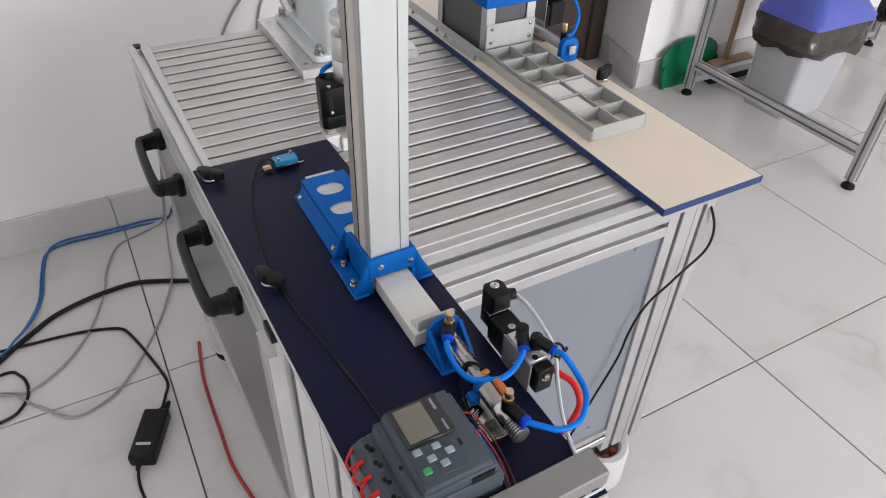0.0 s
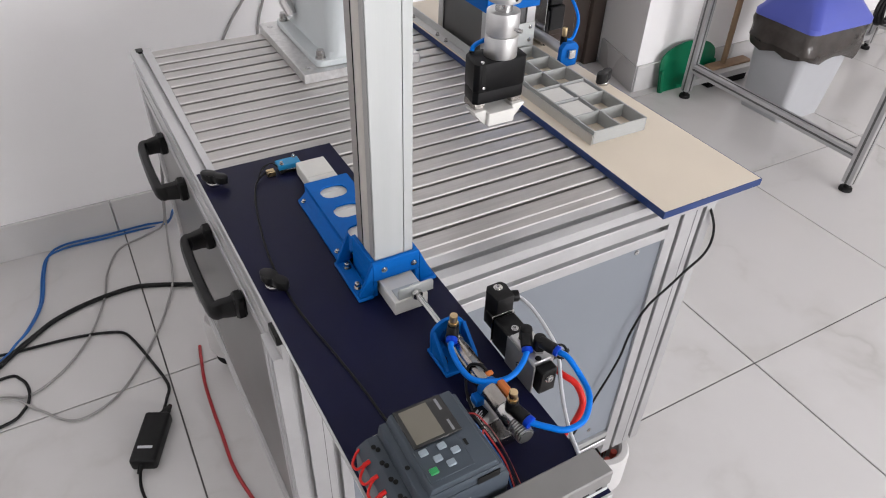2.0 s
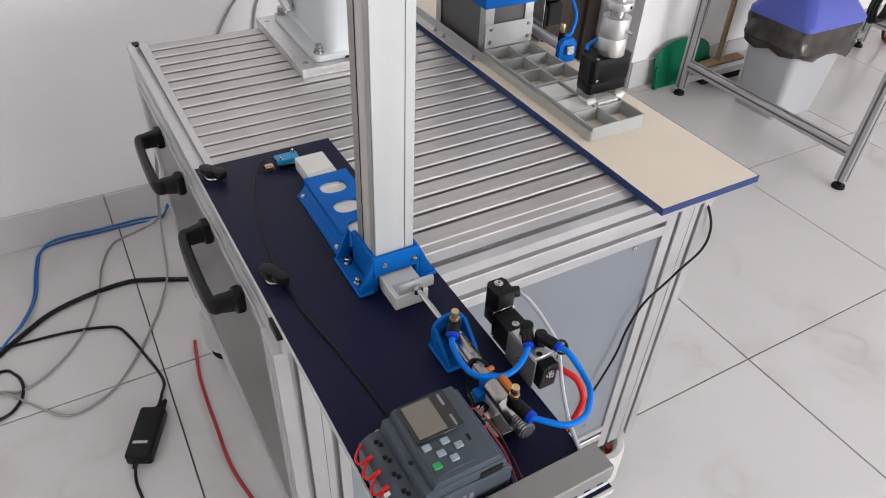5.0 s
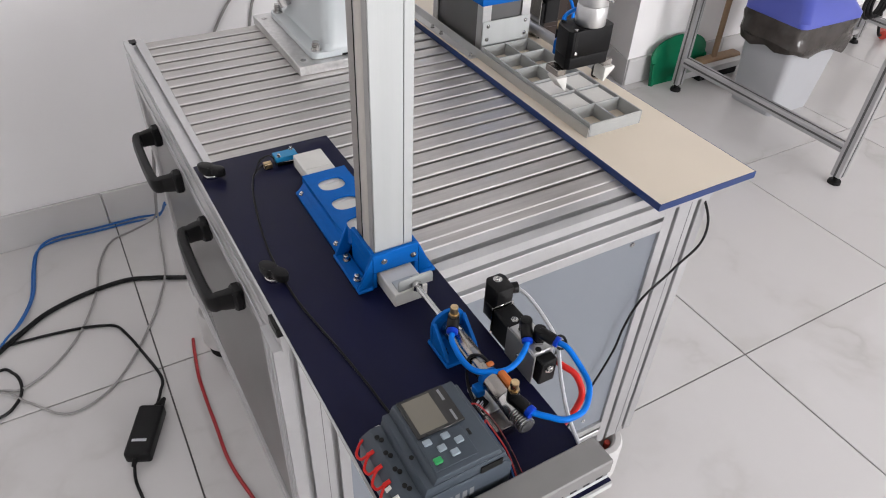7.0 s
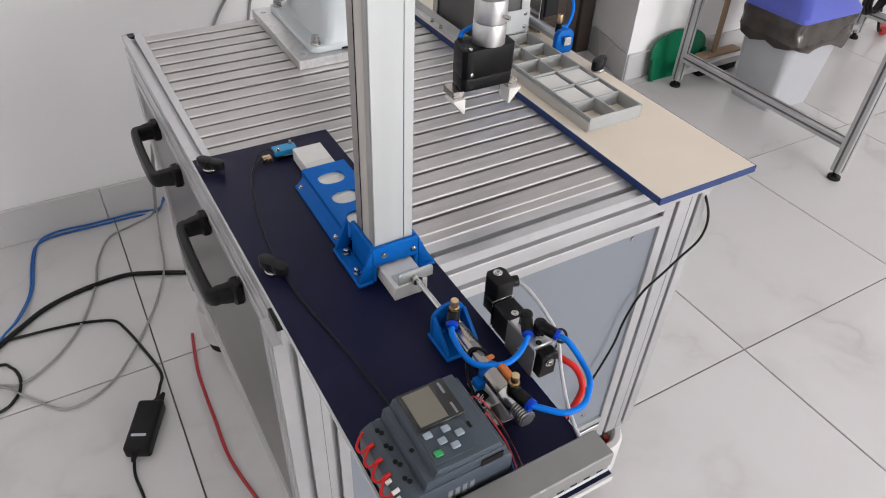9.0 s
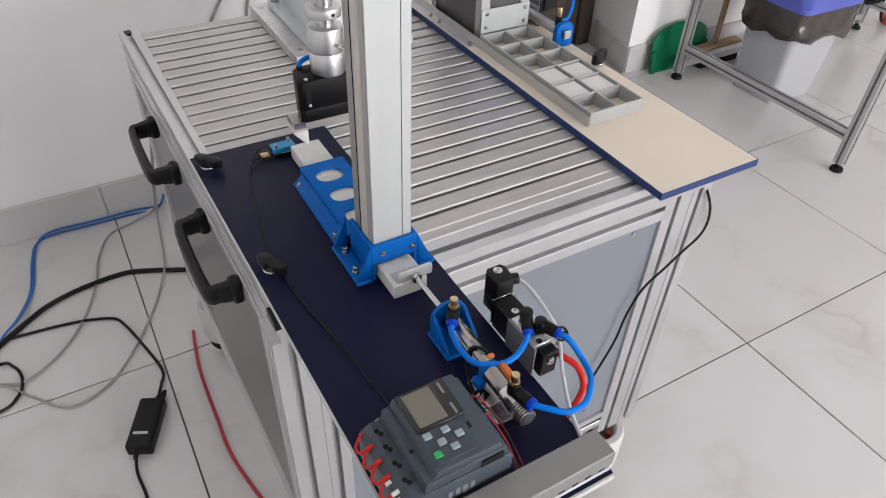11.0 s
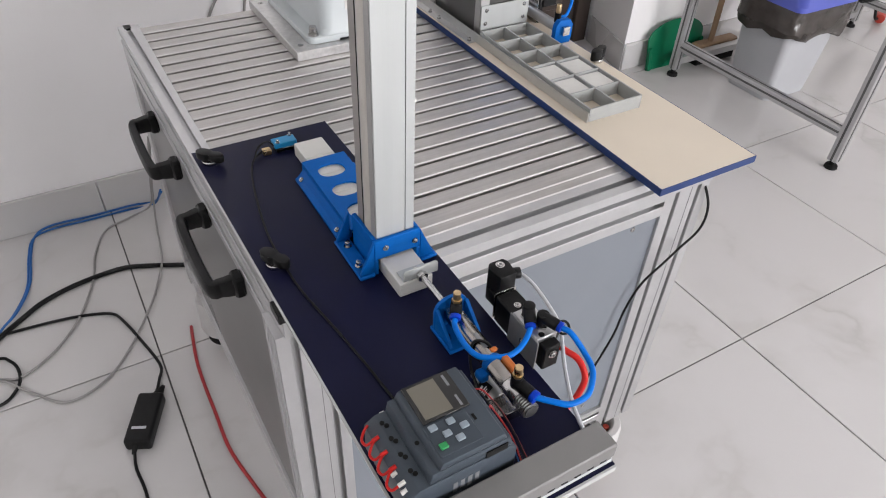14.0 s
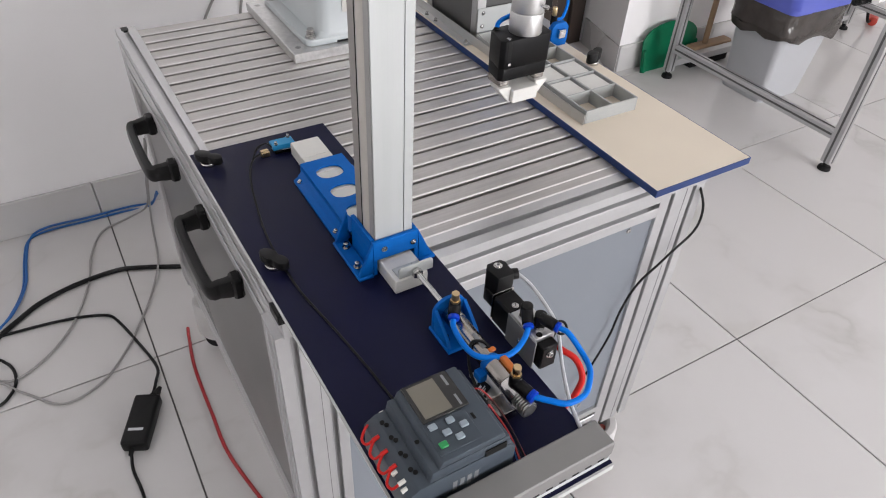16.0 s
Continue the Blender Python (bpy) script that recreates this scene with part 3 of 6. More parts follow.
def feeder():
    col = thing("magazine_column", (CX, 0.03, 0.763), "tall satin aluminium square column of the block magazine", "column")
    x0, x1, y0, y1, z0, z1 = 0.1155, 0.1560, 0.0090, 0.0510, 0.7445, 1.20
    # front: wide flat strip, fine joint, narrow strip
    part("front_plate", box(x0, 0.1462, y0, y0 + 0.0012, z0, z1, 0.0003), ALU_COL, col)
    part("front_strip", box(0.1468, x1, y0, y0 + 0.0012, z0, z1, 0.0003), ALU_COL, col)
    part("side_plate", prism([(x0, y0 + 0.0013), (x0 + 0.0012, y0 + 0.0013), (x0 + 0.0012, 0.0365), (x0, 0.0365)], "z", z0, z1), ALU_COL, col)
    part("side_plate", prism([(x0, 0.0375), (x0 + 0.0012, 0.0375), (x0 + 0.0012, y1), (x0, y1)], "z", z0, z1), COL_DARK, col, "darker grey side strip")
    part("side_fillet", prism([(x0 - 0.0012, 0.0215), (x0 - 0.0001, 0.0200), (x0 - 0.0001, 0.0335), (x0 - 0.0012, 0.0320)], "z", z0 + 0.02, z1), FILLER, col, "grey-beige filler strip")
    part("side_strip", box(x0 - 0.0007, x0 - 0.0001, 0.0105, 0.0192, z0 + 0.02, z1), COL_MID, col, "grey strip along the column side")
    part("seal", box(x0 - 0.0006, x0 + 0.0002, 0.0367, 0.0373, z0 + 0.02, z1), RUBBER, col, "black seal strip in the groove")
    part("side_plate", box(x1 - 0.0012, x1, y0 + 0.0013, y1, z0, z1), ALU_COL, col)
    part("back_plate", box(x0 + 0.0013, x1 - 0.0013, y1 - 0.0012, y1, z0, z1), ALU_COL, col)

    br = thing("column_bracket", (CX, 0.03, ZB), "bright blue printed bracket holding the magazine column", "bracket")
    b = box(0.1105, 0.1610, 0.0035, 0.0085, 0.7425, 0.7655, 0.0008)           # front wall over the passage
    box(0.1105, 0.1150, 0.0090, 0.0560, ZB, 0.7655, 0.0008, b)
    box(0.1565, 0.1610, 0.0090, 0.0560, ZB, 0.7655, 0.0008, b)
    box(0.1105, 0.1150, 0.0035, 0.0085, ZB, 0.7420, 0.0008, b)
    box(0.1565, 0.1610, 0.0035, 0.0085, ZB, 0.7420, 0.0008, b)
    part("socket", b, PRINT_BLUE, br)
    part("foot", box(0.0935, 0.1100, 0.0010, 0.0680, ZB, ZB + 0.004, 0.0012), PRINT_BLUE, br)
    part("foot", box(0.1615, 0.1795, 0.0000, 0.0600, ZB, ZB + 0.004, 0.0012), PRINT_BLUE, br)
    for x0, x1, y in ((0.0950, 0.1103, 0.0035), (0.0950, 0.1103, 0.0625), (0.1770, 0.1612, 0.0035), (0.1770, 0.1612, 0.0560)):
        part("gusset", prism([(x0, ZB + 0.0042), (x1, ZB + 0.0042), (x1, 0.764)], "y", y, y + 0.004, 0.0006), PRINT_BLUE, br)
    for x, y in ((0.1030, 0.053), (0.1005, 0.020), (0.170, 0.030)):
        screw(br, (x, y, ZB + 0.004), (0, 0, 1), 0.003, 0.006)
    for x, z in ((0.1225, 0.7555), (0.1545, 0.7525)):
        screw(br, (x, 0.0034, z), (0, -1, 0), 0.0022, 0.0022)

    g = thing("block_guide", (CX, 0.12, ZB), "bright blue printed guide with three round openings", "guide")
    # top plate with three oval openings
    y0, y1, zt = 0.0570, 0.1960, 0.7436
    part("cover", holed_plate(0.1095, 0.1625, y0, y1, zt - 0.0022, zt, [(CX - 0.001, 0.0850), (CX - 0.001, 0.1260), (CX - 0.001, 0.1670)], 0.0155, 0.0125), PRINT_BLUE, g)
    for s in (0, 1):
        xa, xb, xc = ((0.1095, 0.1150, 0.0985) if s == 0 else (0.1625, 0.1570, 0.1735))
        part("side_wall", prism([(xa, zt - 0.0023), (xb, zt - 0.0023), (xb, ZB + 0.0005), (xa, ZB + 0.0005)], "y", y0 + 0.012, y1), PRINT_BLUE, g)
        part("flange", prism([(xc, ZB), (xa, ZB), (xa, zt - 0.006), ((xa + xc) / 2, ZB + 0.007), (xc, ZB + 0.003)] if s == 0 else [(xa, ZB), (xc, ZB), (xc, ZB + 0.003), ((xa + xc) / 2, ZB + 0.007), (xa, zt - 0.006)], "y", 0.0705, y1 - 0.004, 0.0006), PRINT_BLUE, g)
    for y in (0.182, 0.080):
        screw(g, (0.1035, y, ZB + 0.0052), (0, 0, 1), 0.0026, 0.003)


def holed_plate(x0, x1, y0, y1, z0, z1, holes, rx, ry, n=28):
    """A plate with oval openings: strips between them and a ring of faces round each."""
    b = bmesh.new()
    ys = [y0] + [(p[1] + q[1]) / 2 for p, q in zip(holes, holes[1:])] + [y1]
    for (cx, cy), a, c in zip(holes, ys, ys[1:]):
        ang = [2 * math.pi * k / n for k in range(n)]
        inner, outer = [], []
        for t in ang:
            co, si = math.cos(t), math.sin(t)
            inner.append((cx + rx * math.copysign(abs(co) ** 0.8, co), cy + ry * math.copysign(abs(si) ** 0.8, si)))
            k = min((x1 - cx) / co if co > 1e-6 else (x0 - cx) / co if co < -1e-6 else 9, (c - cy) / si if si > 1e-6 else (a - cy) / si if si < -1e-6 else 9)
            outer.append((cx + k * co, cy + k * si))
        # true corners
        for X, Y in ((x0, a), (x1, a), (x0, c), (x1, c)):
            i = min(range(n), key=lambda q: (outer[q][0] - X) ** 2 + (outer[q][1] - Y) ** 2)
            outer[i] = (X, Y)
        V = [[b.verts.new((*p, z)) for p in ring] for ring in (inner, outer) for z in (z0, z1)]
        il, ih, ol, oh = V
        for k in range(n):
            j = (k + 1) % n
            b.faces.new((ih[k], ih[j], oh[j], oh[k]))
            b.faces.new((il[j], il[k], ol[k], ol[j]))
            b.faces.new((il[k], il[j], ih[j], ih[k]))
            b.faces.new((ol[j], ol[k], oh[k], oh[j]))
    return b


feeder()


def pusher():
    """Built with its near end at y = 0; slides along y."""
    p = thing("pusher", (CX, 0, ZB), "long white printed pusher block with a steel angle plate", "pusher")
    part("slab", box(CX - 0.0178, CX + 0.0178, -0.0055, 0.0815, ZB + 0.0003, ZB + 0.0165, 0.0008), PRINT_WHITE, p)
    b = prism([(CX - 0.013, ZB + 0.0166), (CX + 0.0245, ZB + 0.0166), (CX + 0.0245, ZB + 0.0275), (CX + 0.0225, ZB + 0.0295), (CX - 0.011, ZB + 0.0295), (CX - 0.013, ZB + 0.0275)], "y", -0.0035, -0.0012, 0.0003)
    box(CX - 0.013, CX + 0.016, -0.0011, 0.012, ZB + 0.0166, ZB + 0.0180, 0.0002, b)
    part("plate", b, ALU_COL, p, "aluminium plate")
    b = rod((CX + 0.005, -0.0045, ZB + 0.0205), (CX + 0.005, -0.0095, ZB + 0.0205), 0.0055, 6)
    rod((CX + 0.004, 0.004, ZB + 0.0205), (CX + 0.004, -0.0015, ZB + 0.0205), 0.0050, 6, bm=b)
    part("nut", b, STEEL, p, "hexagonal lock nut")
    part("piston_rod", rod((CX + 0.005, -0.0096, ZB + 0.0205), (CX + 0.006, -0.125, ZB + 0.0205), 0.0030, 14), CHROME, p, "bright piston rod")
    return p


PUSHER = pusher()
AX, AZ = CX + 0.004, ZB + 0.0205  # the cylinder's axis


CYL_SHIFT = Vector((0.002, -0.008, 0))


def cylinder():
    c = thing("pneumatic_cylinder", (AX, -0.15, ZB), "slim stainless pneumatic cylinder on the navy board", "cylinder")
    b = rod((AX, -0.098, AZ), (AX, -0.176, AZ), 0.0085, 28, bevel=0.0006)
    part("barrel", b, STAINLESS, c, "stainless barrel")
    part("front_cap", rod((AX, -0.0835, AZ), (AX, -0.0978, AZ), 0.0090, 28, bevel=0.0008), STEEL, c)
    part("mounting_nut", rod((AX, -0.0735, AZ), (AX, -0.0790, AZ), 0.0115, 28, bevel=0.001), ALU, c, "pale ring nut")
    part("rear_cap", rod((AX, -0.1762, AZ), (AX, -0.193, AZ), 0.0090, 28, bevel=0.001), STEEL, c)
    for k in range(6):
        y = -0.1935 - 0.0024 * k
        part("thread", rod((AX, y, AZ), (AX, y - 0.0012, AZ), 0.0076, 24), SATIN, c)
    # core toned dark for the shade between the thread ribs
    part("threaded_end", rod((AX, -0.193, AZ), (AX, -0.2078, AZ), 0.0060, 20), ALU_SHADE, c, "threaded steel end")
    part("label_strip", prism([(AX + 0.0088 * math.cos(t), AZ + 0.0088 * math.sin(t)) for t in [math.radians(75 + 4 * k) for k in range(8)]] + [(AX + 0.0086 * math.cos(t), AZ + 0.0086 * math.sin(t)) for t in [math.radians(103 - 4 * k) for k in range(8)]], "y", -0.140, -0.122), DIM_INK, c, "faint unreadable type label")
    # orange strap and blue clip of the position sensor
    part("sensor_strap", box(AX + 0.001, AX + 0.008, -0.1470, -0.1420, AZ + 0.0065, AZ + 0.0095, 0.0012), ORANGE, c, "orange sensor end")
    part("sensor", box(AX + 0.0045, AX + 0.0112, -0.177, -0.1552, AZ + 0.004, AZ + 0.0105, 0.0015), ORANGE, c, "orange position sensor")
    b = rod((AX, -0.1480, AZ), (AX, -0.1550, AZ), 0.0092, 24, bevel=0.0008)
    box(AX - 0.0150, AX - 0.0065, -0.158, -0.1475, ZB + 0.008, AZ - 0.004, 0.0012, b)
    part("sensor_clip", b, PRINT_BLUE, c, "blue sensor clip")
    part("sensor_lead", tube([(AX + 0.004, -0.1425, AZ + 0.0085), (AX + 0.001, -0.1350, AZ + 0.0105), (AX - 0.006, -0.1300, AZ + 0.0085), (AX - 0.0115, -0.1340, AZ), (AX - 0.014, -0.1420, ZB + 0.008), (AX - 0.0175, -0.1600, ZB + 0.0035)], 0.0014, 8, 6), WIRE_BLACK, c, "black sensor lead")
    # bright plate on the board with a black printed tag
    part("side_plate", prism([(AX - 0.0145, -0.1415), (AX - 0.001, -0.1415), (AX + 0.001, -0.1710), (AX - 0.0135, -0.1725)], "z", ZB + 0.0003, ZB + 0.0035, 0.0004), SATIN, c, "bright aluminium plate")
    tag = part("type_plate", prism([(AX - 0.0200, -0.1575), (AX - 0.0085, -0.1525), (AX - 0.0065, -0.1640), (AX - 0.0180, -0.1690)], "z", ZB + 0.0050, ZB + 0.0064, 0.0003), BLACK, c, "black type plate with unreadable print")
    for k, (u, w, n) in enumerate(((0.0025, 0.0022, 0.55), (0.0060, 0.0010, 0.8), (0.0080, 0.0008, 0.7), (0.0098, 0.0008, 0.5))):
        x, y = AX - 0.0197 + 0.0001 * k, -0.1588 - u
        part("print_bar", prism([(x + 0.0012, y + 0.0008), (x + 0.0110 * n, y + 0.0008 + 0.0046 * n), (x + 0.0110 * n, y + 0.0008 + 0.0046 * n - w), (x + 0.0012, y + 0.0008 - w)], "z", ZB + 0.0065, ZB + 0.0067), INK, tag)
    # blue front bracket: upright with an arch, foot
    arch = [(AX - 0.0170, ZB + 0.0045), (AX + 0.0170, ZB + 0.0045), (AX + 0.0170, AZ + 0.004)] + [(AX + 0.0170 * math.cos(t), AZ + 0.004 + 0.0145 * math.sin(t)) for t in [math.pi * k / 14 for k in range(1, 14)]] + [(AX - 0.0170, AZ + 0.004)]
    part("bracket_upright", prism(arch, "y", -0.0830, -0.0792, 0.0006), PRINT_BLUE, c, "blue printed upright")
    part("bracket_foot", box(AX - 0.0180, AX + 0.0180, -0.113, -0.0760, ZB, ZB + 0.0042, 0.001), PRINT_BLUE, c, "blue printed foot")
    for s in (-1, 1):
        xa = AX + s * 0.0170
        xb = AX + s * 0.0135
        part("bracket_cheek", prism([(-0.0834, ZB + 0.0044), (-0.110, ZB + 0.0044), (-0.106, ZB + 0.012), (-0.0834, AZ + 0.010)], "x", min(xa, xb), max(xa, xb), 0.0006), PRINT_BLUE, c)
    screw(c, (AX - 0.0125, -0.0985, ZB + 0.0042), (0, 0, 1), 0.0026, 0.006)
    # rear foot bracket in bent steel
    b = box(AX - 0.016, AX + 0.014, -0.190, -0.160, ZB + 0.0003, ZB + 0.0022, 0.0004)
    box(AX - 0.0145, AX + 0.0145, -0.1955, -0.1937, ZB + 0.0003, AZ - 0.009, 0.0004, b)
    part("rear_foot", b, STEEL, c)
    # throttle fittings
    for y, lean in ((-0.0905, 0), (-0.1845, 0)):
        p = Vector((AX, y, AZ + 0.008))
        f = part("fitting", rod(p, p + Vector((0, 0, 0.0120)), 0.0052, 18, bevel=0.0006), BLACK, c, "black push-in throttle fitting")
        b = rod(p + Vector((0, 0, 0.0121)), p + Vector((0, 0, 0.0145)), 0.0047, 6)
        rod(p + Vector((0, 0, 0.0146)), p + Vector((0, 0, 0.0225)), 0.0036, 18, bm=b, bevel=0.0006)
        part("brass_screw", b, BRASS, f, "brass adjusting screw")
    d1 = Vector((-0.55, -0.78, -0.28)).normalized()
    p = Vector((AX, -0.0905, AZ + 0.0150))
    part("fitting", rod(p, p + d1 * 0.010, 0.0056, 18, bevel=0.0006), BLACK, c)
    part("collar", rod(p + d1 * 0.0102, p + d1 * 0.0145, 0.0052, 18, bevel=0.0006), COLLAR, c, "deep blue release collar")
    d2 = Vector((0.24, -0.97, -0.05)).normalized()
    p2 = Vector((AX, -0.1845, AZ + 0.0120))
    part("fitting", rod(p2, p2 + d2 * 0.016, 0.0056, 18, bevel=0.0006), BLACK, c)
    part("collar", rod(p2 + d2 * 0.0162, p2 + d2 * 0.0210, 0.0054, 18, bevel=0.0006), COLLAR, c, "deep blue release collar")
    c.location += CYL_SHIFT
    return p + d1 * 0.013 + CYL_SHIFT, p2 + d2 * 0.019 + CYL_SHIFT


HOSE_A, HOSE_B = cylinder()


VALVE_SHIFT = Vector((0.0095, -0.0205, -0.0055))


def valve():
    """Solenoid valve beside the cylinder: connector, coil, body, end cap."""
    v = thing("solenoid_valve", (0.19, -0.12, ZB), "aluminium solenoid valve with black coil and plug", "valve")
    part("mounting_plate", box(0.1706, 0.1722, -0.148, -0.1065, ZB + 0.0055, ZB + 0.0385, 0.0003), ZINC, v, "thin steel mounting plate")
    part("coil", box(0.1745, 0.1970, -0.1045, -0.0782, ZB + 0.002, ZB + 0.033, 0.0018), BLACK, v, "black square coil")
    screw(v, (0.1850, -0.0980, ZB + 0.033), (0, 0, 1), 0.0024, 0.0012)
    part("coil_bracket", box(0.1738, 0.1975, -0.0781, -0.0774, ZB + 0.002, ZB + 0.0348, 0.0002), STEEL, v)
    part("bracket_strip", box(0.1735, 0.1980, -0.1060, -0.1050, ZB + 0.002, ZB + 0.0345, 0.0002), STEEL, v)
    b = prism([(0.1785, -0.0775), (0.1965, -0.0775), (0.1985, -0.0600), (0.1955, -0.0545), (0.1805, -0.0545), (0.1765, -0.0600)], "z", ZB + 0.012, ZB + 0.052, 0.0015)
    prism([(0.1755, -0.0772), (0.2000, -0.0772), (0.2000, -0.0620), (0.1755, -0.0620)], "z", ZB + 0.014, ZB + 0.030, 0.002, b)
    plug = part("plug", b, BLACK, v, "black connector plug with a clear lamp window")
    screw(plug, (0.1880, -0.0620, ZB + 0.052), (0, 0, 1), 0.0030, 0.0018)
    b = rod((0.1985, -0.0660, ZB + 0.040), (0.2075, -0.0690, ZB + 0.040), 0.0055, 18, bevel=0.001)
    part("cable_gland", b, BLACK, plug)
    part("body", box(0.1730, 0.1950, -0.1440, -0.1065, ZB + 0.004, ZB + 0.038, 0.0010), ALU, v, "bare aluminium valve body")
    part("end_cap", box(0.1745, 0.1915, -0.1545, -0.1442, ZB + 0.008, ZB + 0.035, 0.0012), BLACK, v, "black end cap")
    screw(v, (0.1830, -0.1545, ZB + 0.026), (0, -1, 0), 0.0030, 0.0025)
    screw(v, (0.1705, -0.128, ZB + 0.022), (-1, 0, 0), 0.0022, 0.002)
    part("port", rod((0.180, -0.1405, ZB + 0.038), (0.180, -0.1405, ZB + 0.0385), 0.0028, 14), RUBBER, v)
    ends = []
    for x, y, d in ((0.1815, -0.1175, Vector((-0.40, -0.75, -0.30))), (0.1860, -0.1320, Vector((0.40, -0.95, -0.05)))):
        b = rod((x, y, ZB + 0.038), (x, y, ZB + 0.041), 0.0062, 6)
        nut = part("fitting_nut", b, STEEL, v)
        d = d.normalized()
        b = rod((x, y, ZB + 0.041), (x, y, ZB + 0.0535), 0.0056, 18, bevel=0.0012)
        q = Vector((x, y, ZB + 0.0490))
        rod(q, q + d * 0.0150, 0.0054, 18, bm=b, bevel=0.0008)
        part("elbow", b, BLACK, v, "black push-in elbow fitting")
        part("collar", rod(q + d * 0.0152, q + d * 0.0190, 0.0048, 18, bevel=0.0006), COLLAR, v, "deep blue release collar")
        ends.append((q + d * 0.0180, d))
    v.location += VALVE_SHIFT
    return [(p + VALVE_SHIFT, d) for p, d in ends]


VENDS = valve()


def hoses():
    (a, da), (c, dc) = VENDS
    h = thing("air_hose", tuple(a), "blue polyurethane air hose from valve to cylinder front", "hose", "air hoses")
    part("hose", tube([a, (0.1760, -0.1580, 0.7560), (0.1650, -0.1630, 0.7530), (0.1530, -0.1640, 0.7515), (0.1398, -0.1590, 0.7515), (0.1300, -0.1521, 0.7525), (0.1265, -0.1384, 0.7540), HOSE_A + Vector((-0.004, -0.007, -0.003)), HOSE_A], 0.0026, 10, 8), TUBE_BLUE, h)
    h = thing("air_hose", tuple(c), "blue polyurethane air hose from valve to cylinder rear", "hose", "air hoses")
    part("hose", tube([c, c + dc * 0.010, (0.2110, -0.1930, 0.7540), (0.2075, -0.2080, 0.7520), (0.1985, -0.2193, 0.7515), (0.1853, -0.2282, 0.7515), (0.1684, -0.2283, 0.7520), (0.1563, -0.2205, 0.7540), HOSE_B], 0.0026, 10, 8), TUBE_BLUE, h)
    h = thing("supply_hose", (0.2, -0.165, ZB), "red air supply hose curving down beside the cart", "hose")
    part("hose", tube([(0.2070, -0.1600, 0.7360), (0.2110, -0.1720, 0.7350), (0.2180, -0.1830, 0.7300), (0.2190, -0.1940, 0.7180), (0.2150, -0.1960, 0.7020), (0.2090, -0.1926, 0.6800), (0.205, -0.170, 0.62), (0.215, -0.08, 0.50), (0.22, -0.012, 0.34)], 0.0030, 10, 8), TUBE_RED, h)
    k = thing("cable_ring", (0.2110, -0.1640, 0.757), "small black rubber ring beside the valve elbow", "ring")
    part("ring", tube([(0.2110 + 0.0055 * math.cos(a), -0.1640 + 0.0040 * math.sin(a), 0.7570 + 0.0040 * math.sin(a)) for a in [2 * math.pi * q / 12 for q in range(13)]], 0.0012, 8, 4), RUBBER, k)
    h = thing("valve_cable", (0.2, -0.07, ZB), "white sheathed cable from the valve plug", "cable")
    part("cable", tube([(0.2165, -0.0893, 0.7580), (0.2200, -0.1060, 0.7560), (0.2190, -0.1330, 0.7520), (0.2150, -0.1560, 0.7470), (0.1990, -0.1850, 0.7380), (0.1850, -0.2140, 0.7320), (0.1790, -0.2370, 0.7262), (0.1770, -0.2490, 0.7255)], 0.0019, 8, 8), WIRE_WHITE, h)


hoses()


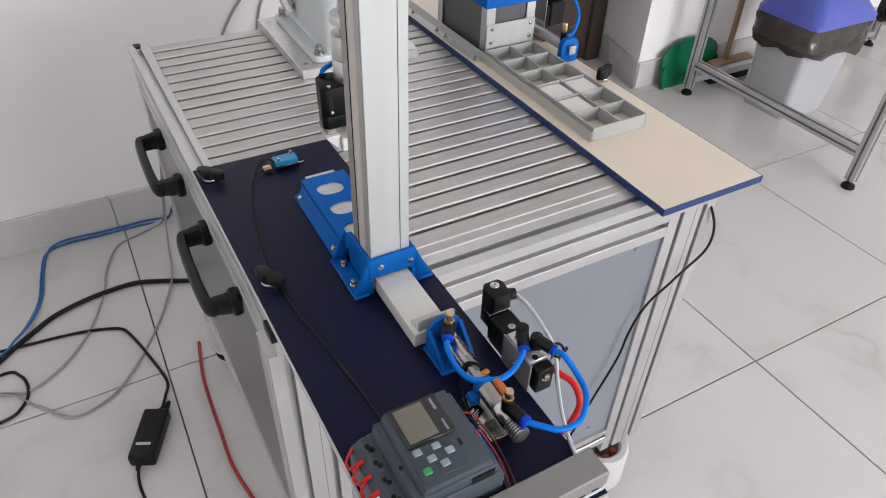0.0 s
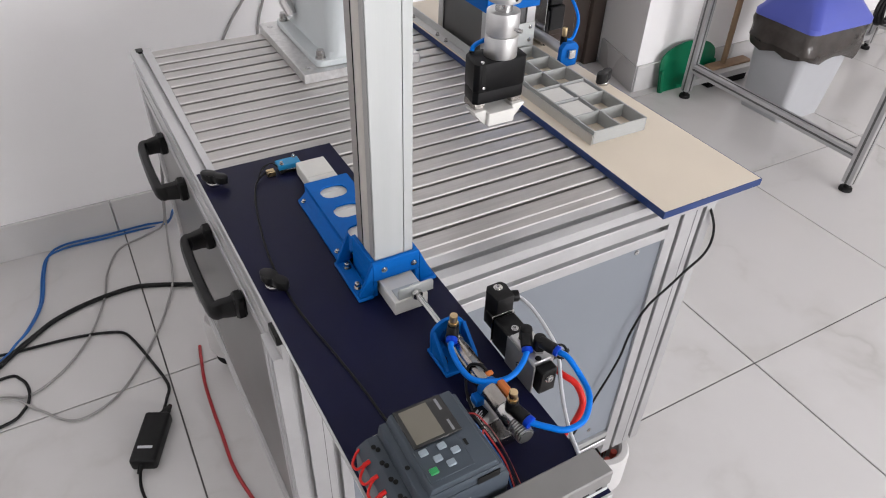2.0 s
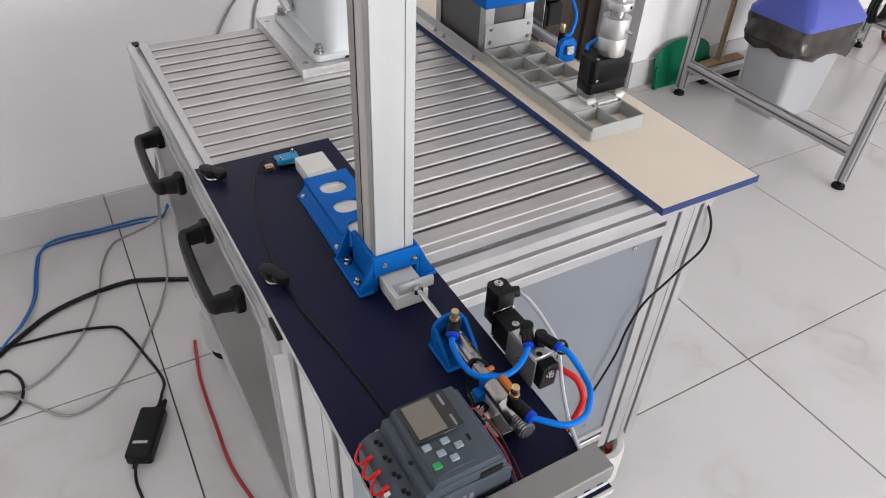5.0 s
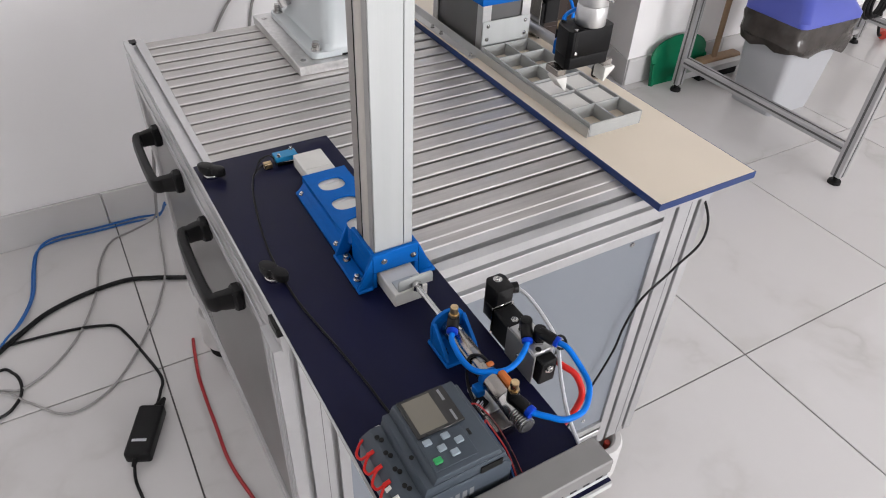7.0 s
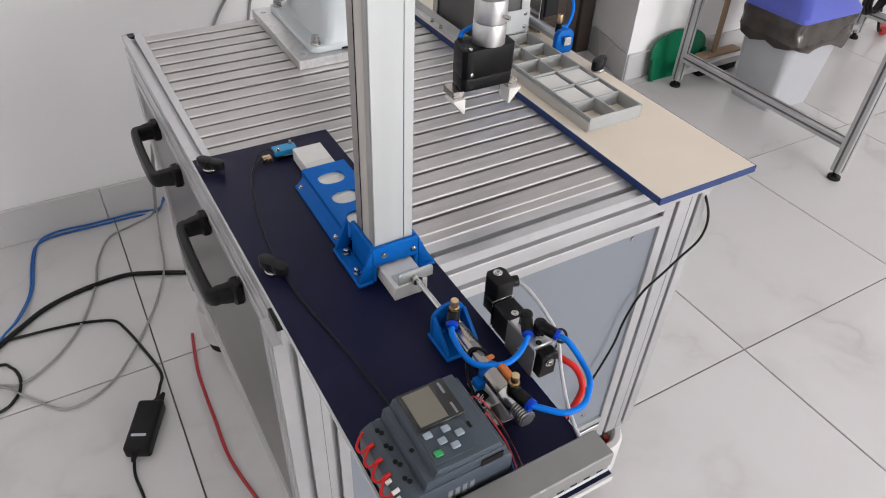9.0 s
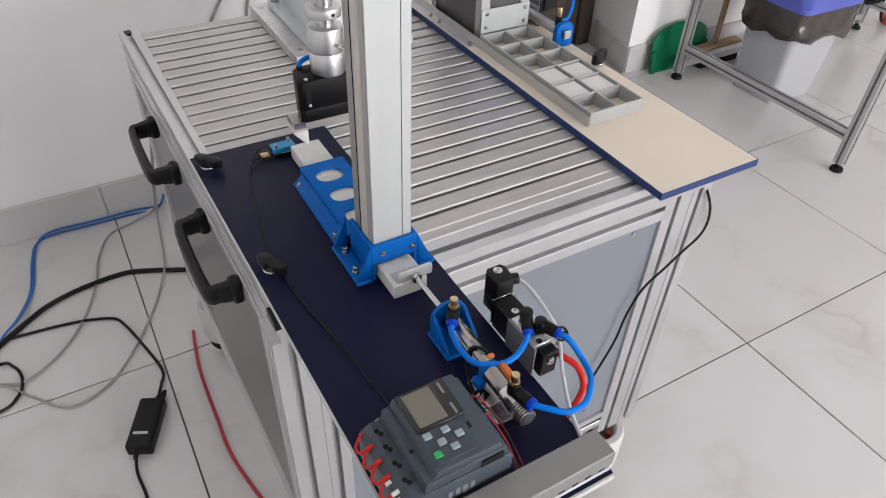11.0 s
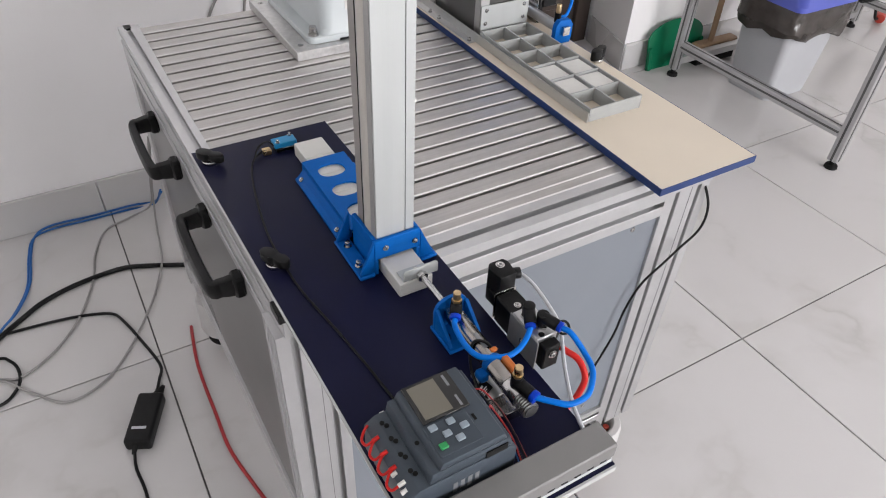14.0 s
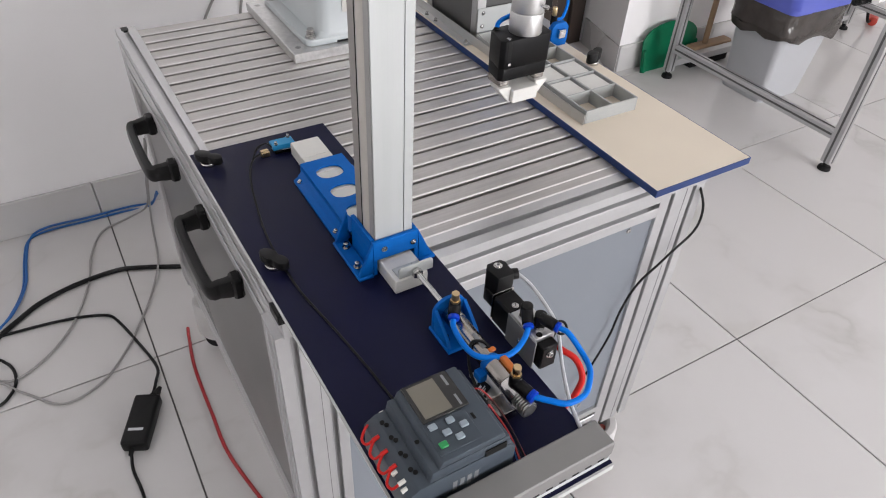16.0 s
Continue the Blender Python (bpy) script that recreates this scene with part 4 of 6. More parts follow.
# ---- controller, rail, duct, switch, wiring ----
def controller():
    r = thing("mounting_rail", (0.06, -0.21, ZB), "perforated steel mounting rail under the controller", "rail")
    part("rail", prism([(0.0425, ZB), (0.0735, ZB), (0.0735, ZB + 0.006), (0.0765, ZB + 0.006), (0.0765, ZB + 0.0072), (0.0725, ZB + 0.0072), (0.0725, ZB + 0.0012), (0.0435, ZB + 0.0012), (0.0435, ZB + 0.0072), (0.0395, ZB + 0.0072), (0.0395, ZB + 0.006), (0.0425, ZB + 0.006)], "y", -0.2485, -0.150), STEEL, r)
    c = thing("logic_controller", (0.06, -0.21, ZB + 0.007), "grey compact logic controller with display and keypad", "controller")
    y0, y1 = -0.2445, -0.1740
    zb = ZB + 0.0075
    low = [(0.0160, zb), (0.1055, zb), (0.1055, zb + 0.030), (0.0990, zb + 0.036), (0.0250, zb + 0.036), (0.0160, zb + 0.030)]
    part("housing", prism(low, "y", y0, y1, 0.0010), PLC_GREY, c)
    mid = [(0.0330, zb + 0.0358), (0.1015, zb + 0.0358), (0.0985, zb + 0.0470), (0.0350, zb + 0.0470)]
    part("step", prism(mid, "y", y0 + 0.0008, y1 - 0.0008, 0.0010), PLC_GREY, c)
    top = [(0.0400, zb + 0.0468), (0.0960, zb + 0.0468), (0.0930, zb + 0.0540), (0.0430, zb + 0.0540)]
    part("front", prism(top, "y", y0 + 0.0012, y1 - 0.0012, 0.0010), PLC_GREY, c)
    zt = zb + 0.0540
    # display: dark window, lcd, pale bars of print
    part("window", box(0.0455, 0.0840, -0.2110, -0.1757, zt + 0.0001, zt + 0.0016, 0.0005), SCREEN_FRAME, c, "dark glossy display window")
    part("lcd", box(0.0488, 0.0712, -0.2085, -0.1785, zt + 0.0017, zt + 0.0019), SCREEN, c, "blank grey liquid crystal display")
    part("print_bar", box(0.0775, 0.0795, -0.1895, -0.1790, zt + 0.0017, zt + 0.0019), DIM_INK, c)
    part("print_bar", box(0.0775, 0.0793, -0.2090, -0.1990, zt + 0.0017, zt + 0.0019), DIM_INK, c)
    part("key_field", box(0.0440, 0.0780, -0.2390, -0.2125, zt + 0.0001, zt + 0.0010, 0.0003), PLC_GREY, c)
    keys = [(0.0499, -0.2163, PLC_LIGHT), (0.0639, -0.2169, PLC_LIGHT), (0.0710, -0.2241, PLC_LIGHT), (0.0569, -0.2246, PLC_LIGHT), (0.0635, -0.2316, PLC_LIGHT), (0.0497, -0.2321, PLC_GREEN)]
    for x, y, m in keys:
        part("key", box(x - 0.0031, x + 0.0031, y - 0.0026, y + 0.0026, zt + 0.0009, zt + 0.0028, 0.0006), m, c, "green key" if m is PLC_GREEN else "pale grey key")
    part("slot", box(0.0800, 0.0822, -0.2235, -0.2180, zt + 0.0001, zt + 0.0004), RUBBER, c)
    # terminals
    for k in range(4):
        y = y1 - 0.0095 - 0.0147 * k
        for dx, dy in ((0.0325, 0.0), (0.0345, -0.0035)):
            part("terminal", rod((dx - 0.006, y + dy, zb + 0.0362), (dx - 0.006, y + dy, zb + 0.0368), 0.0019, 12), RUBBER, c)
    for k in range(6):
        y = y1 - 0.008 - 0.0108 * k
        part("terminal", rod((0.1030, y, zb + 0.0320), (0.1036, y, zb + 0.0326), 0.0019, 12), RUBBER, c)
    part("latch", rod((0.0375, -0.2165, zb + 0.0468), (0.0375, -0.2165, zb + 0.0474), 0.0018, 12), RUBBER, c)
    part("port", box(0.0780, 0.0960, y0 - 0.0003, y0 + 0.0005, zb + 0.036, zb + 0.043), RUBBER, c, "dark network socket")
    for k in range(4):
        part("print_bar", box(0.0520 + 0.0060 * k, 0.0555 + 0.0060 * k, y0 - 0.0002, y0 + 0.0004, zb + 0.012 + 0.002 * (k % 2), zb + 0.024), DIM_INK, c)
    part("seam", box(0.0330, 0.1010, y1 - 0.0351, y1 - 0.0346, zb + 0.0355, zb + 0.0362), RUBBER, c)
    w = thing("jumper_wire", (0.012, -0.20, ZB), "red jumper wires looped between the controller terminals", "wire")
    for k in range(4):
        ya = -0.1770 - 0.0135 * k
        part("wire", tube([(0.0178, ya, zb + 0.0310), (0.0135, ya - 0.0030, zb + 0.0310), (0.0092, ya - 0.0080, zb + 0.0290), (0.0105, ya - 0.0130, zb + 0.0285), (0.0150, ya - 0.0140, zb + 0.0315), (0.0178, ya - 0.0138, zb + 0.0320)], 0.0011, 8, 6), TUBE_RED, w)
        part("ferrule", rod((0.0150, ya - 0.0139, zb + 0.0316), (0.0205, ya - 0.0137, zb + 0.0330), 0.0017, 10), TUBE_RED if k < 3 else PRINT_WHITE, w, "red wire ferrule" if k < 3 else "white wire ferrule")
    for y in (-0.2216, -0.2365):
        part("ferrule", rod((0.0148, y, zb + 0.0300), (0.0192, y, zb + 0.0315), 0.0018, 10), PRINT_WHITE, w, "white wire ferrule")
    # bundle of thin wires on the far side
    for k, (m, dx, dz) in enumerate(((WIRE_BLACK, 0.0, 0.0), (WIRE_RED, 0.003, 0.001), (WIRE_BLACK, -0.001, 0.003), (WIRE_BLUE, -0.003, 0.002), (WIRE_BLACK, 0.0015, 0.0045), (WIRE_RED, -0.002, 0.005))):
        o = thing("thin_wire", (0.115, -0.2, ZB), ("black", "dark red", "black", "blue", "black", "dark red")[k] + " thin wire running along the controller", "wire", "controller wires")
        part("wire", tube([(0.1045, -0.1790 - 0.006 * k, zb + 0.030), (0.1085 + dx, -0.186 - 0.004 * k, zb + 0.028 + dz), (0.1150 + dx * 1.3, -0.205, zb + 0.016 + dz), (0.1170 + dx, -0.226, zb + 0.008 + dz), (0.1130 + dx * 1.4, -0.2495, zb + 0.003 + dz)], 0.0007, 7, 6), m, o)
    d = thing("wiring_duct", (0.09, -0.26, ZB), "grey plastic wiring duct across the board end", "duct")
    xa, xb, ya, yb = 0.0, 0.1805, -0.2725, -0.2495
    part("base", box(xa, xb, ya, yb, ZB, ZB + 0.004, 0.0005), INK, d, "pale duct base")
    part("side", box(xa, xb - 0.0015, ya + 0.0004, ya + 0.0017, ZB + 0.0041, ZB + 0.020), DUCT, d)
    part("side", box(xa, xb - 0.0015, yb - 0.0017, yb - 0.0004, ZB + 0.0041, ZB + 0.020), DUCT, d)
    b = prism([(ya - 0.0008, ZB + 0.0105), (ya - 0.0008, ZB + 0.0240), (ya + 0.0004, ZB + 0.0252), (yb - 0.0004, ZB + 0.0252), (yb + 0.0008, ZB + 0.0240), (yb + 0.0008, ZB + 0.0105), (yb + 0.0001, ZB + 0.0105), (yb + 0.0001, ZB + 0.0236), (ya - 0.0001, ZB + 0.0236), (ya - 0.0001, ZB + 0.0105)], "x", xa, xb - 0.001)
    part("lid", b, DUCT, d, "flat grey duct lid")
    for k in range(14):
        x = xb - 0.010 - 0.0125 * k
        part("opening", box(x - 0.0028, x + 0.0028, ya - 0.0002, ya + 0.0005, ZB + 0.0062, ZB + 0.0092), RUBBER, d)


controller()


def limit_switch():
    s = thing("limit_switch", (0.11, 0.265, ZB), "small cyan micro switch with a wired plug", "switch")
    part("base", box(0.100, 0.128, 0.2575, 0.2720, ZB, ZB + 0.0040, 0.0005), BLACK, s)
    part("case", box(0.0985, 0.1270, 0.2590, 0.2745, ZB + 0.0041, ZB + 0.0110, 0.0008), material("cyan_switch_case", (0.01, 0.25, 0.52), 0.4, 0.0, 0.08, 90), s, "cyan switch case")
    part("lever", box(0.1080, 0.1330, 0.2545, 0.2565, ZB + 0.0055, ZB + 0.0066, 0.0002), STEEL, s, "thin steel lever")
    for x, y in ((0.1035, 0.2620), (0.1225, 0.2725)):
        screw(s, (x, y, ZB + 0.011), (0, 0, 1), 0.0018, 0.004)
    part("plug", box(0.0835, 0.0935, 0.2570, 0.2660, ZB, ZB + 0.0065, 0.0006), BRASS, s, "brass coloured terminal plug")
    for k, m in enumerate((WIRE_BLACK, WIRE_BLACK, WIRE_BLACK)):
        part("lead", tube([(0.0985, 0.2620 + 0.003 * k, ZB + 0.008), (0.0920, 0.2680, ZB + 0.0125), (0.0800, 0.2640, ZB + 0.0095 + 0.001 * k), (0.0700, 0.2520, ZB + 0.0050)], 0.0008, 6, 6), m, s)
    c = thing("switch_cable", (0.06, 0.1, ZB), "thin black cable from the switch along the navy board", "cable")
    part("cable", tube([(0.0835, 0.2640, ZB + 0.004), (0.0700, 0.2520, ZB + 0.0040), (0.0614, 0.2369, ZB + 0.0014), (0.0513, 0.1995, ZB + 0.0012), (0.0410, 0.1402, ZB + 0.0012), (0.0364, 0.0958, ZB + 0.0012), (0.0361, 0.0477, ZB + 0.0014), (0.0376, 0.0171, ZB + 0.0014), (0.0417, -0.0132, ZB + 0.0014), (0.0475, -0.0500, ZB + 0.0014), (0.0540, -0.1000, ZB + 0.0014), (0.0580, -0.1400, ZB + 0.0016), (0.0630, -0.1620, ZB + 0.006), (0.066, -0.1735, ZB + 0.012)], 0.0012, 7, 6), WIRE_BLACK, c)


limit_switch()


# ---- the tray side ----
TX, TY0, TY1 = (0.4885, 0.5800), 0.1347, 0.4074
PITCH = (TY1 - TY0 - 0.0022) / 6


def tray():
    t = thing("compartment_tray", (0.523, 0.26, ZC), "grey printed tray with twelve square open compartments", "tray")
    x0, x1 = TX
    w, z1 = 0.0022, ZC + 0.0195
    zz = ZC
    part("side_wall", box(x0, x0 + w, TY0, TY1, zz, z1, 0.0003), PRINT_GREY, t)
    part("side_wall", box(x1 - w, x1, TY0, TY1, zz, z1, 0.0003), PRINT_GREY, t)
    xm = (x0 + x1) / 2
    part("middle_wall", box(xm - w / 2, xm + w / 2, TY0 + w + 0.0001, TY1 - w - 0.0001, zz, z1 - 0.0004, 0.0003), PRINT_GREY, t)
    for y in (TY0, TY1 - w):
        part("end_wall", box(x0 + w + 0.0001, x1 - w - 0.0001, y, y + w, zz, z1 - 0.0002, 0.0003), PRINT_GREY, t)
    for k in range(1, 6):
        y = TY0 + PITCH * k
        for xa, xb in ((x0 + w + 0.0001, xm - w / 2 - 0.0001), (xm + w / 2 + 0.0001, x1 - w - 0.0001)):
            part("cross_wall", box(xa, xb, y, y + w, zz, z1 - 0.0002, 0.0003), PRINT_GREY, t)
    a = thing("angle_strip", (0.472, 0.35, ZC), "aluminium angle strip along the tray", "angle strip")
    part("flange", box(0.4717, 0.4851, 0.4130, 0.672, ZC, ZC + 0.0015, 0.0002), SATIN, a)
    part("web", box(0.4852, 0.4867, 0.1337, 0.672, ZC, ZC + 0.0150, 0.0002), SATIN, a)
    for y in (0.420, 0.517, 0.547, 0.638):
        screw(a, (0.4778, y, ZC + 0.0015), (0, 0, 1), 0.0026, 0.0050)


tray()


def cell(col, row):
    """Centre of a tray compartment; row 0 lies nearest to the front."""
    xm = (TX[0] + TX[1]) / 2
    return ((TX[0] + xm) / 2 + 0.0004, (xm + TX[1]) / 2 - 0.0004)[col], TY0 + PITCH * (row + 0.5) + 0.001, ZC + 0.0003


for col, row in ((0, 2), (1, 2), (0, 1)):
    white_block(*cell(col, row), "lying in the grey tray")


def second_feeder():
    f = thing("gravity_feeder", (0.53, 0.48, ZC), "aluminium and blue printed feeder tower behind the tray", "feeder")
    y0, y1, x0, x1 = 0.4165, 0.573, 0.4930, 0.5836
    part("front_plate", box(x0 + 0.0005, x1, y0 - 0.0025, y0 - 0.0005, ZC + 0.0165, 0.7855, 0.0003), ALU_COL, f, "smooth aluminium front plate")
    for x, z in ((x0 + 0.010, 0.778), (x1 - 0.009, 0.778), (x0 + 0.009, 0.757), (x1 - 0.009, 0.757)):
        screw(f, (x, y0 - 0.0025, z), (0, -1, 0), 0.0022, 0.0018)
    for xa, ya in ((x0, y0), (x1 - 0.016, y0), (x0, y1 - 0.016), (x1 - 0.016, y1 - 0.016)):
        sx = xa == x0
        sy = ya == y0
        b = box(xa, xa + 0.016, (ya if sy else ya + 0.0145), (ya + 0.0015 if sy else ya + 0.016), ZC, 0.990, 0.0002)
        box((xa if sx else xa + 0.0145), (xa + 0.0015 if sx else xa + 0.016), (ya + 0.0016 if sy else ya), (ya + 0.016 if sy else ya + 0.0144), ZC, 0.990, 0.0002, b)
        part("corner_angle", b, SATIN, f, "aluminium corner angle")
    part("body", box(x0 + 0.003, x1 - 0.003, y0 + 0.003, y1 - 0.003, ZC + 0.002, 0.960), PANEL_SIDE, f, "grey inner body")
    b = None
    for q in ((x0 - 0.004, x1 + 0.004, y0 - 0.004, y0 - 0.0005), (x0 - 0.004, x1 + 0.004, y1 + 0.0005, y1 + 0.004), (x0 - 0.004, x0 - 0.0005, y0 - 0.0004, y1 + 0.0004), (x1 + 0.0005, x1 + 0.004, y0 - 0.0004, y1 + 0.0004)):
        b = box(*q, 0.8115, 0.866, 0.0005, b)
    part("clamp_band", b, PRINT_BLUE, f, "blue printed band")
    # its cylinder beside the tower
    c = thing("feeder_cylinder", (0.60, 0.42, ZC), "small pneumatic cylinder with blue printed end bracket", "cylinder")
    xc, zc = 0.6107, ZC + 0.0205
    poly = [(xc - 0.015, ZC), (xc + 0.015, ZC), (xc + 0.0165, ZC + 0.010), (xc + 0.0165, ZC + 0.030), (xc + 0.010, ZC + 0.038), (xc - 0.010, ZC + 0.038), (xc - 0.0165, ZC + 0.030), (xc - 0.0165, ZC + 0.010)]
    part("bracket", prism(poly, "y", 0.3500, 0.3600, 0.001), PRINT_BLUE, c, "blue printed end bracket")
    part("nut", box(xc - 0.006, xc + 0.007, 0.3430, 0.3498, ZC + 0.015, ZC + 0.029, 0.001), STEEL, c)
    part("barrel", rod((xc, 0.3602, zc), (xc, 0.486, zc), 0.0085, 24), ALU, c)
    b = rod((xc, 0.370, zc + 0.008), (xc, 0.370, zc + 0.022), 0.0055, 16)
    part("fitting", b, BLACK, c)
    part("brass_screw", rod((xc, 0.370, zc + 0.0221), (xc, 0.370, zc + 0.036), 0.0042, 16, bevel=0.0006), BRASS, c)
    h = thing("feeder_hose", (0.6, 0.36, ZC), "blue air hose looping over the feeder cylinder", "hose")
    part("hose", tube([(xc + 0.006, 0.370, zc + 0.014), (xc + 0.020, 0.371, zc + 0.018), (xc + 0.034, 0.384, zc + 0.045), (xc + 0.025, 0.414, zc + 0.085), (xc + 0.020, 0.440, zc + 0.110), (xc + 0.020, 0.446, zc + 0.120)], 0.0026, 9, 8), TUBE_BLUE, h)
    k = thing("feeder_valve", (0.626, 0.45, ZC), "black valve block with a steel bracket beside the feeder", "valve")
    part("body", box(0.6215, 0.6300, 0.4330, 0.4700, ZC, ZC + 0.060, 0.001), BLACK, k)
    part("coil", box(0.6265, 0.6560, 0.4300, 0.4640, ZC + 0.026, ZC + 0.066, 0.002), BLACK, k, "black square coil")
    part("top", box(0.6235, 0.6520, 0.4320, 0.4660, ZC + 0.0665, ZC + 0.135, 0.003), BLACK, k)
    part("bracket", box(0.6190, 0.6205, 0.4340, 0.4690, ZC, ZC + 0.085, 0.0004), STEEL, k, "thin steel bracket")


second_feeder()


# ---- the robot ----
RX, RY = 0.313, 0.600  # its first axis


def robot():
    m = thing("robot_plate", (RX, RY, H), "thick milled aluminium plate under the robot", "plate")
    part("plate", box(0.2145, 0.4120, 0.4865, 0.7150, H, H + 0.0150, 0.0008), MILLED, m)
    for x, y in ((0.2285, 0.508), (0.2270, 0.692), (0.398, 0.508), (0.398, 0.692)):
        part("screw", rod((x, y, H + 0.0151), (x, y, H + 0.0156), 0.0045, 16, bm=rod((x, y, H + 0.0156), (x, y, H + 0.0158), 0.002, 6)), STEEL, m)
    r = thing("assembly_robot", (RX, RY, H + 0.015), "pale grey four-axis assembly robot with a two-jaw gripper", "robot")
    z = H + 0.015
    rounded = []
    for cx, cy, a in ((0.374, 0.690, 0), (0.2525, 0.690, 90), (0.2525, 0.5115, 180), (0.374, 0.5115, 270)):
        rounded += [(cx + 0.012 * math.cos(radians(a + k * 15)), cy + 0.012 * math.sin(radians(a + k * 15))) for k in range(7)]
    part("foot", prism(rounded, "z", z + 0.0005, z + 0.0105, 0.0012), ROBOT, r)
    for x, y in ((0.2520, 0.5120), (0.2510, 0.6850), (0.374, 0.5120), (0.374, 0.6850)):
        b = rod((x, y, z + 0.0105), (x, y, z + 0.0125), 0.0085, 18)
        for k in range(3):
            rod((x, y, z + 0.0126 + 0.0028 * k), (x, y, z + 0.0148 + 0.0028 * k), 0.0066, 16, bm=b)
        rod((x, y, z + 0.0205), (x, y, z + 0.0245), 0.0055, 16, bm=b)
        part("bolt", b, STEEL, r, "bright anchor bolt with spring washer")
    # tapered column with softly rounded edges
    b = bmesh.new()
    rings = []
    for zz, x0, x1, y0, y1, rad in ((z + 0.0104, 0.2610, 0.368, 0.5010, 0.694, 0.012), (z + 0.018, 0.2640, 0.3655, 0.5040, 0.690, 0.018), (z + 0.10, 0.2660, 0.3640, 0.5060, 0.688, 0.022), (z + 0.22, 0.2680, 0.3600, 0.520, 0.680, 0.026), (z + 0.315, 0.2680, 0.3600, 0.540, 0.660, 0.03)):
        ring = []
        for cx, cy, a in ((x1 - rad, y1 - rad, 0), (x0 + rad, y1 - rad, 90), (x0 + rad, y0 + rad, 180), (x1 - rad, y0 + rad, 270)):
            ring += [b.verts.new((cx + rad * math.cos(radians(a + k * 15)), cy + rad * math.sin(radians(a + k * 15)), zz)) for k in range(7)]
        rings.append(ring)
    n = len(rings[0])
    for A, B in zip(rings, rings[1:]):
        for k in range(n):
            b.faces.new((A[k], A[(k + 1) % n], B[(k + 1) % n], B[k]))
    b.faces.new(rings[0][::-1])
    b.faces.new(rings[-1])
    part("column", b, ROBOT, r, "pale grey cast column")
    part("conduit", tube([(0.257, 0.655, z + 0.03), (0.250, 0.668, z + 0.06), (0.252, 0.66, z + 0.12), (0.262, 0.65, z + 0.22)], 0.010, 12, 6), STEEL, r, "ribbed metal conduit")
    lab = part("warning_label", box(0.3030, 0.3330, 0.5035, 0.5042, z + 0.045, z + 0.078), PRINT_WHITE, r, "white warning label with an orange head")
    part("label_head", box(0.3030, 0.3330, 0.5033, 0.5042, z + 0.0785, z + 0.098), ORANGE, lab)
    part("cast_slot", box(0.290, 0.345, 0.4990, 0.5004, z + 0.0008, z + 0.0040), RUBBER, r, "dark gap under the foot")
    return r


ROBOT_ARM = robot()
L1 = L2 = 0.250
ZA = 1.07  # underside of the upper arm


def capsule(length, r, z0, z1):
    pts = [(length + r * math.cos(radians(a)), r * math.sin(radians(a))) for a in range(-90, 91, 15)]
    pts += [(r * 0.9 * math.cos(radians(a)), r * 0.9 * math.sin(radians(a))) for a in range(90, 271, 15)]
    return prism(pts, "z", z0, z1, 0.006)


def arm_parts(r):
    up = part("upper_arm", capsule(L1, 0.052, 0.0, 0.075), ROBOT, None, "pale grey upper arm")
    fo = part("forearm", capsule(L2, 0.046, 0.080, 0.170), ROBOT, None, "pale grey forearm")
    for o in (up, fo):
        o.parent = r
    return up, fo


UPPER, FOREARM = arm_parts(ROBOT_ARM)


